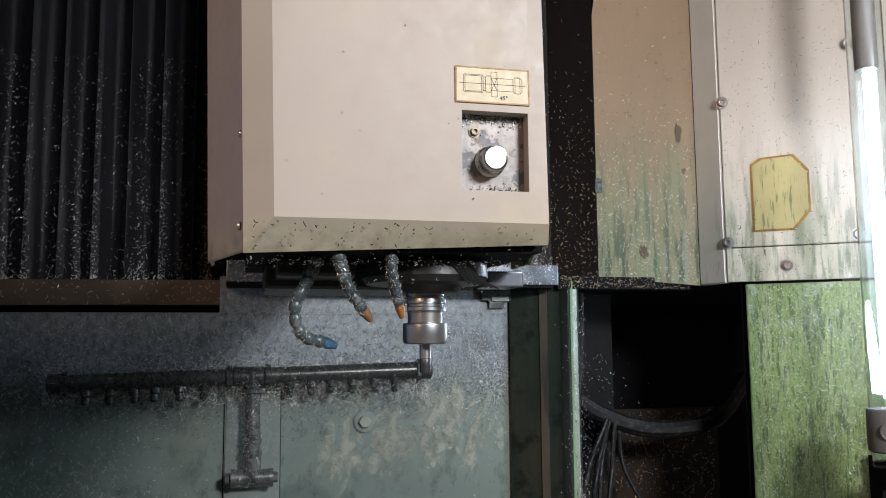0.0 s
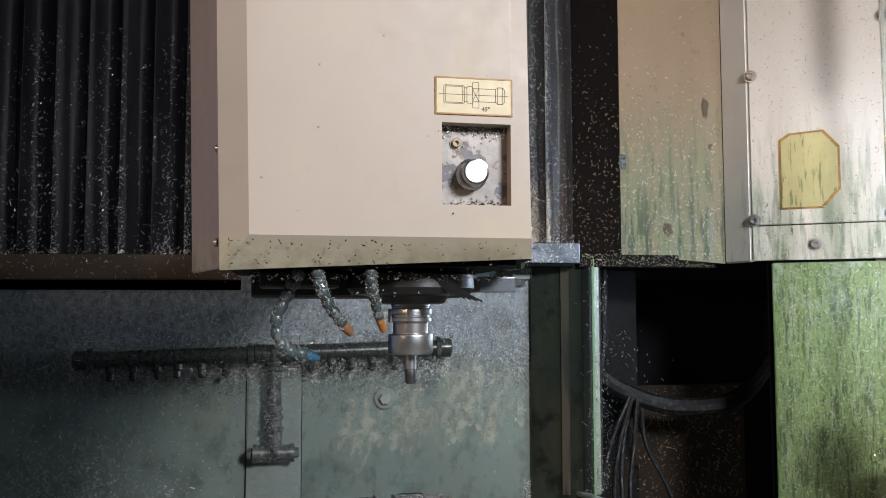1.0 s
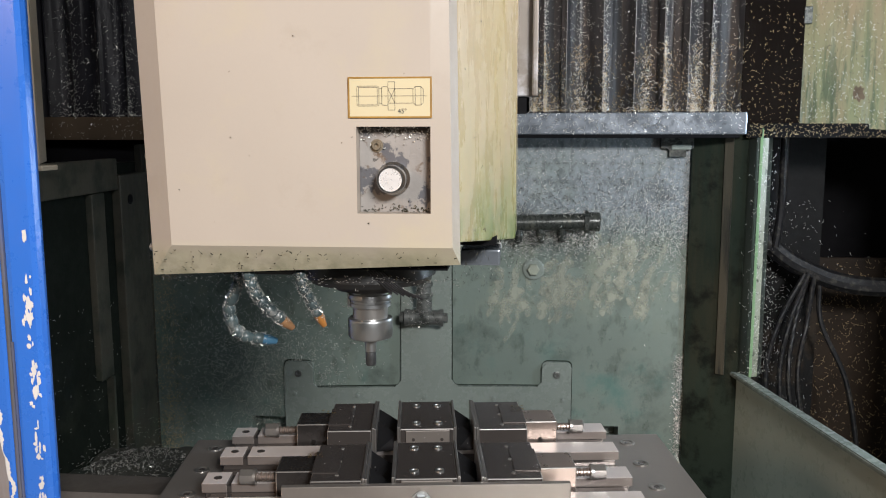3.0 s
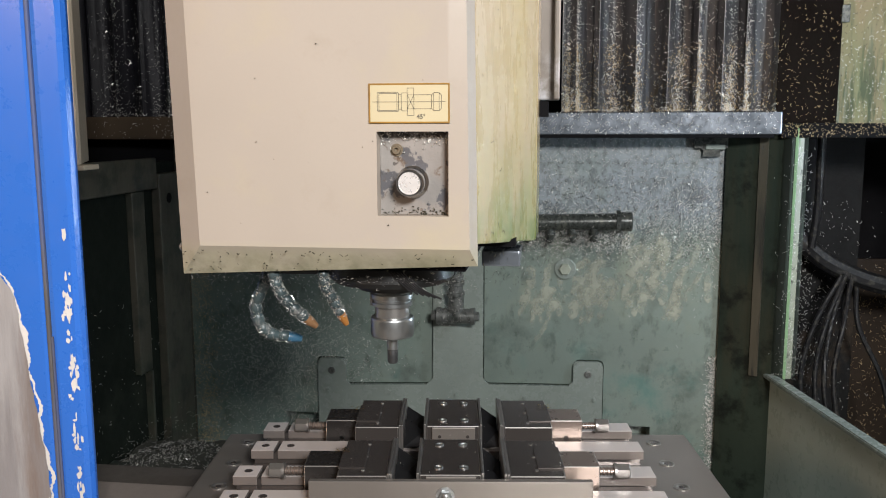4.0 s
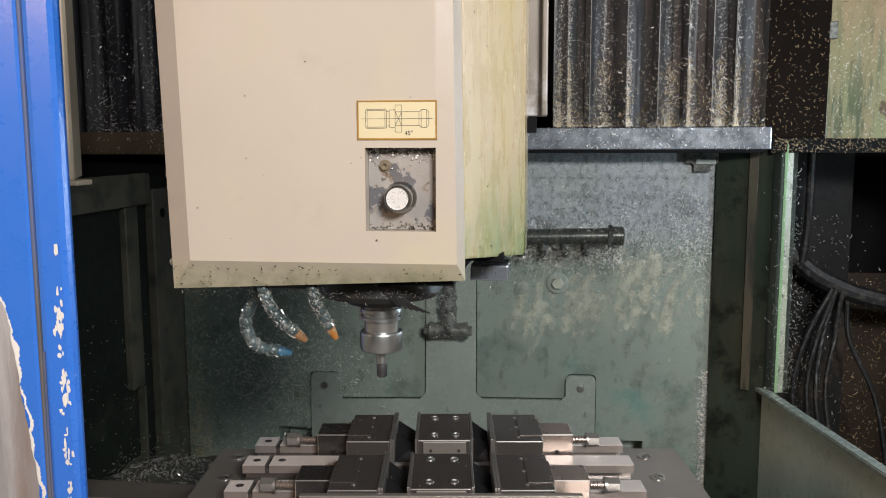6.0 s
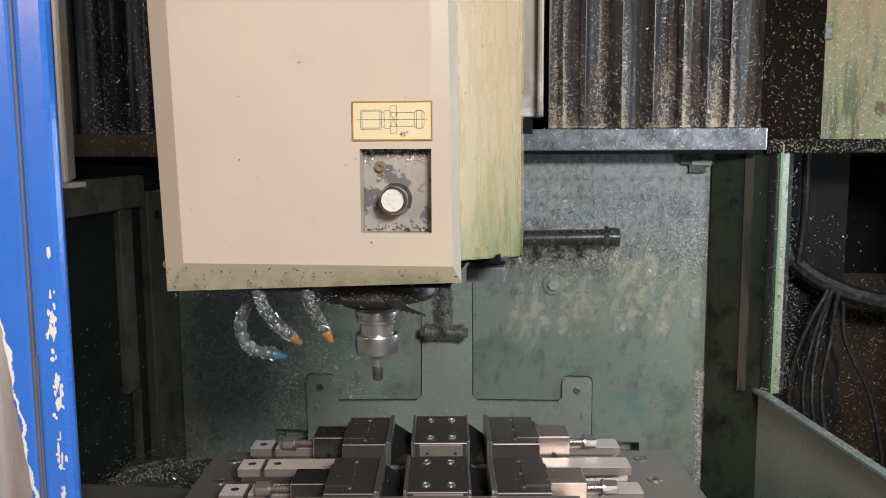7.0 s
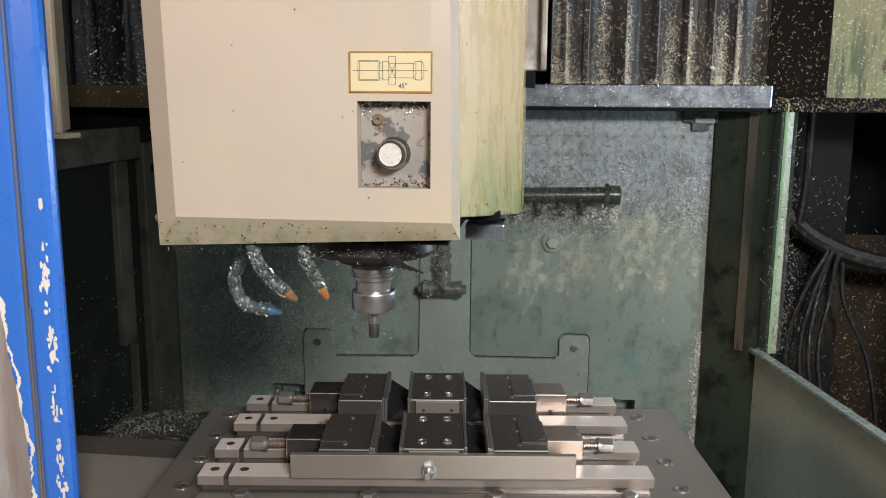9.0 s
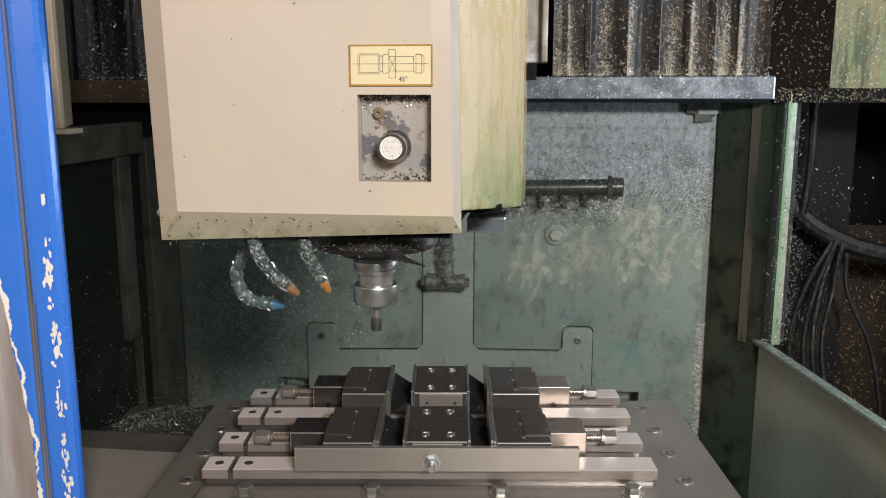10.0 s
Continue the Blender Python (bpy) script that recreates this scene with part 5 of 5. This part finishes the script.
def on_bellows(folds, front, top, low, hug=0.6):
    """Chips gather down the folds and heap towards the lower end."""
    def place(g):
        k = g.random() ** 1.9
        i = g.randrange(len(folds) - 1)
        w = folds[i + 1] - folds[i]
        if g.random() < hug:
            f = abs(g.gauss(0.0, 0.10)) if i % 2 else 0.42 + g.gauss(0, 0.13)
        else:
            f = g.random()
        f = min(0.97, max(0.02, f))
        x = folds[i] + w * f
        return ((x, front(x) + 0.40 * w * math.sin(math.pi * f) ** 1.2 - 0.005 - g.random() * 0.01, low + (top - low) * k), (0, -1, 0.3))
    return place


chips("bellows_chips", "oily brass-coloured chips caked on the bellows", 3000, on_bellows(FOLDS, lambda x: 1.872, 1.60, 1.402), M_CHIPBROWN, (0.004, 0.009), 15)
chips("bellows_chips", "bright chips flecking the bellows", 7000, on_bellows(FOLDS, lambda x: 1.872, 2.3, 1.402), M_CHIP, (0.0035, 0.01), 16)
chips("bellows_chips", "brown chips dotting the dark bellows end", 420, lambda g: ((g.uniform(0.80, 0.98), 1.913, 1.37 + abs(g.gauss(0, 0.4))), (0, -1, 0.2)), M_CHIPBROWN, (0.004, 0.009), 52)
chips("bellows_chips", "sparse bright chips on the dark bellows", 4200, on_bellows(LEFT_FOLDS[3:], deep, 2.3, 1.404, 0.5), M_CHIP, (0.005, 0.016), 17)
chips("wall_chips", "chips caked on the wall towards its corner", 1700, lambda g: ((0.69 - abs(g.gauss(0, 0.16)), WY, min(1.32, g.gauss(1.06, 0.10))), (0, -1, 0)), M_CHIP, (0.004, 0.011), 55)
chips("wall_chips", "fine chips caked in a band behind the pipe", 3200, lambda g: ((g.uniform(-1.05, 0.66), WY, g.gauss(1.0, 0.055)), (0, -1, 0)), M_CHIP, (0.004, 0.009), 45)
chips("wall_chips", "dark oily chips caked on the upper wall", 8000, lambda g: ((g.uniform(-1.05, 0.68), WY, min(1.24, g.gauss(1.05, 0.10))), (0, -1, 0)), M_CHIPDARK, (0.004, 0.010), 46)
chips("pipe_chips", "dark grime chips hanging under the pipe", 3200, lambda g: ((g.uniform(-0.73, 0.39), 1.93 + g.gauss(0, 0.018), 1.015 + g.gauss(0, 0.018)), (0, -1, -0.4)), M_CHIPDARK, (0.004, 0.012), 47)
chips("pipe_chips", "bright chips caked on the down pipe", 500, lambda g: ((-0.167 + g.gauss(0, 0.022), 1.905 + g.gauss(0, 0.006), g.uniform(0.72, 1.05)), (0, -1, 0)), M_CHIP, (0.0025, 0.006), 48)
chips("left_chips", "brown chips trailing down the rear left corner", 2000, lambda g: ((-1.04 + g.gauss(0, 0.03), 1.985, 0.2 + 0.75 * g.random() ** 1.8), (0.3, -1, 0)), M_CHIPBROWN, (0.004, 0.010), 49)
chips("rail_chips", "bright chips on the recessed brown rail", 260, lambda g: (lambda x: ((x, deep(x) - 0.002, 1.304 + 0.094 * g.random()), (0, -1, 0.2)))(g.uniform(-1.9, -0.26)), M_CHIP, (0.005, 0.015), 53)
chips("rail_chips", "chips lying on the rail beam", 700, lambda g: ((g.uniform(-0.23, 0.81), 1.858, 1.333 + 0.066 * g.random()), (0, -1, 0.2)), M_CHIP, (0.004, 0.011), 18)
chips("rail_chips", "dark chips lying on the beam over the opening", 420, lambda g: ((g.uniform(0.82, 1.30), 1.878, 1.322 + 0.044 * g.random()), (0, -1, 0.2)), M_CHIPBROWN, (0.003, 0.008), 19)
chips("post_chips", "chips stuck down the corner post", 420, lambda g: ((0.882 + g.gauss(0, 0.02), 1.884 + g.gauss(0, 0.004), 0.6 + 0.74 * g.random() ** 1.4), (0, -1, 0)), M_CHIP, (0.004, 0.011), 20)
chips("panel_chips", "chips dotted on the return panel", 220, lambda g: (lambda s: ((0.695 + 0.15 * s, 1.998 - 0.075 * s - 0.002, g.uniform(0.2, 1.33)), (-0.4, -1, 0)))(g.random()), M_CHIP, (0.004, 0.010), 21)


def on_face(s0, s1, z0, z1, off, bias):
    def place(g):
        q = face_at(g.uniform(s0, s1), off)
        return ((q[0], q[1], z0 + (z1 - z0) * g.random() ** bias), (-face_n.x, -face_n.y, 0))
    return place


chips("box_chips", "dark oily chips stuck on the beige box front", 1000, on_face(0.01, 0.58, 1.35, 2.3, 0.005, 1.2), M_CHIPDARK, (0.003, 0.01), 22)
chips("box_chips", "bright chips stuck on the beige box front", 420, on_face(0.01, 0.58, 1.34, 2.2, 0.005, 1.6), M_CHIP, (0.003, 0.009), 23)
chips("panel_chips", "chips clinging to the green panel", 5200, on_face(0.07, 0.60, 0.35, 1.325, -0.010, 1.0), M_CHIP, (0.003, 0.008), 24)
chips("panel_chips", "dark chips clinging to the green panel", 5200, on_face(0.07, 0.60, 0.35, 1.325, -0.010, 0.8), M_CHIPDARK, (0.003, 0.009), 25)


def on_boxside(g):
    s = g.random()
    return ((A[0] + (B[0] - A[0]) * s, A[1] + (B[1] - A[1]) * s - 0.001, 1.368 - 0.03 * s + abs(g.gauss(0, 0.33))), (-0.11, -1, 0))


chips("box_chips", "bright chips stuck on the box side", 800, on_boxside, M_CHIP, (0.003, 0.009), 26)
chips("box_chips", "dark chips stuck on the box side", 700, on_boxside, M_CHIPDARK, (0.003, 0.01), 27)
chips("recess_chips", "chips scattered over hoses and sludge in the recess", 1700, lambda g: ((g.uniform(1.13, 1.7), 2.436, 0.87 * g.random() ** 1.1), (0, -1, 0.3)), M_CHIPBROWN, (0.005, 0.016), 28)
chips("recess_chips", "bright chips in the recess", 1000, lambda g: ((0.93 + abs(g.gauss(0, 0.12)), 2.297, g.uniform(0.3, 1.1)), (0, -1, 0.3)), M_CHIP, (0.004, 0.012), 29)
chips("head_chips", "dark chips stuck along the head's lower bevel", 90, lambda g: (lambda k: ((g.uniform(-0.185, 0.095), 0.019 * k - 0.0006, 1.246 - 0.029 * k), (0, -0.84, -0.55)))(g.random()), M_CHIPDARK, (0.0014, 0.004), 30, 0.0004)
chips("head_chips", "dark specks on the cream head cover", 20, lambda g: ((g.uniform(-0.16, 0.09), -0.0004, g.uniform(1.25, 1.7)), (0, -1, 0)), M_CHIPDARK, (0.0008, 0.0022), 31, 0.0002)
chips("head_chips", "bright chips along the head's lower edge", 200, lambda g: ((g.uniform(-0.19, 0.1), g.uniform(0.018, 0.05), 1.214 + g.gauss(0, 0.002)), (0, -0.3, -1)), M_CHIP, (0.0015, 0.004), 32, 0.0003)
chips("head_chips", "chips on the stained side cover", 60, lambda g: (lambda s: ((0.0985 + 0.0485 * s + 0.0006, 0.02 + 0.23 * s, 1.225 + 0.3 * g.random() ** 2), (0.98, -0.2, 0)))(g.random()), M_CHIPDARK, (0.004, 0.010), 33, 0.0006)
chips("recess_chips", "silver chips caked at the top of the knob recess", 110, lambda g: ((g.uniform(0.008, 0.071), 0.0142, 1.3565 - abs(g.gauss(0, 0.006))), (0, -1, 0)), M_CHIP, (0.0012, 0.003), 50, 0.0003)
chips("recess_chips", "dark chips caked in the knob recess", 120, lambda g: ((g.uniform(0.008, 0.071), 0.0142, g.choice((1.3555, 1.282)) + g.gauss(0, 0.004) * 0.7), (0, -1, 0)), M_CHIPDARK, (0.0012, 0.0035), 51, 0.0003)
chips("spindle_chips", "chips clinging under the spindle flange", 45, lambda g: ((g.uniform(-0.07, 0.06), g.uniform(0.055, 0.10), 1.205 + g.gauss(0, 0.006)), (0, -1, -0.4)), M_CHIP, (0.0015, 0.004), 34)
chips("left_chips", "chips scattered low on the left side wall", 450, lambda g: ((-1.108, g.uniform(1.2, 1.98), 0.25 + 0.6 * g.random() ** 2.5), (1, 0, 0)), M_CHIP, (0.004, 0.012), 35)
chips("left_chips", "chips heaped in the rear left corner", 420, lambda g: ((-1.0 + g.gauss(0, 0.09), 1.5 + g.gauss(0, 0.2), 0.405 + abs(g.gauss(0, 0.01))), (0, 0, 1)), M_CHIP, (0.006, 0.016), 36)
chips("left_chips", "specks on the left cover box", 150, lambda g: ((g.uniform(-1.29, -1.06), 1.288, 1.27 + 0.7 * g.random() ** 1.5), (0, -1, 0)), M_CHIPDARK, (0.004, 0.010), 37)


def on_table(x0, x1, y0, y1, h):
    def place(g):
        q = TABLE @ Vector((g.uniform(x0, x1), g.uniform(y0, y1), h))
        return (tuple(q), (0, 0, 1))
    return place


chips("table_chips", "fine chips lying between the vise rails", 130, on_table(-0.56, -0.05, -0.17, -0.12, 0.001), M_CHIP, (0.003, 0.007), 38)
chips("table_chips", "brass turnings by the vise screws", 26, on_table(-0.437, -0.418, -0.215, -0.200, 0.069), M_BRASS, (0.004, 0.009), 39)
chips("table_chips", "brass turnings on the rear vise", 20, on_table(-0.437, -0.418, -0.060, -0.045, 0.069), M_BRASS, (0.004, 0.009), 40)
chips("table_chips", "brass turnings on the sliding jaw", 20, on_table(-0.175, -0.158, -0.055, -0.035, 0.069), M_BRASS, (0.004, 0.009), 41)
chips("table_chips", "tiny bright specks on the jaws", 60, on_table(-0.42, -0.16, -0.28, -0.01, 0.071), M_CHIP, (0.0015, 0.003), 42)
chips("floor_chips", "chips lying on the floor pan", 500, lambda g: ((g.uniform(-1.1, 0.8), g.uniform(1.2, 1.98), 0.002), (0, 0, 1)), M_CHIP, (0.006, 0.016), 43)
chips("wall_chips", "chips stuck on the wall under the rail", 900, on_wall(-0.24, 0.69, 1.24, 1.32, WY), M_CHIP, (0.0025, 0.007), 54)


def chip_heap(x, y, z):
    """A low mound of swarf with loose curls over it."""
    rng = random.Random(61)
    bm = bmesh.new()
    n = 15
    grid = [[bm.verts.new((x + 0.16 * (i / n - 0.5) * 2, y + 0.20 * (j / n - 0.5) * 2, z + 0.032 * max(0.0, 1 - ((i / n - 0.5) * 2) ** 2 - ((j / n - 0.5) * 2) ** 2) + rng.uniform(-0.008, 0.010))) for j in range(n + 1)] for i in range(n + 1)]
    for i in range(n):
        for j in range(n):
            bm.faces.new((grid[i][j], grid[i + 1][j], grid[i + 1][j + 1], grid[i][j + 1]))
    t = thing("chip_heap", "low heap of grey metal swarf in the corner", "metal chips", kind="stuff")
    part("mound", bm, M_FLOOR, t, "", True)


chip_heap(-0.93, 1.45, 0.385)
chips("heap_chips", "bright curls lying over the swarf heap", 750, lambda g: (lambda a, r: ((-0.93 + 0.15 * r * math.cos(a), 1.45 + 0.19 * r * math.sin(a), 0.392 + 0.032 * max(0, 1 - r * r)), (0, -0.4, 1)))(g.uniform(0, 6.28), g.random() ** 0.6), M_CHIP, (0.006, 0.016), 62)
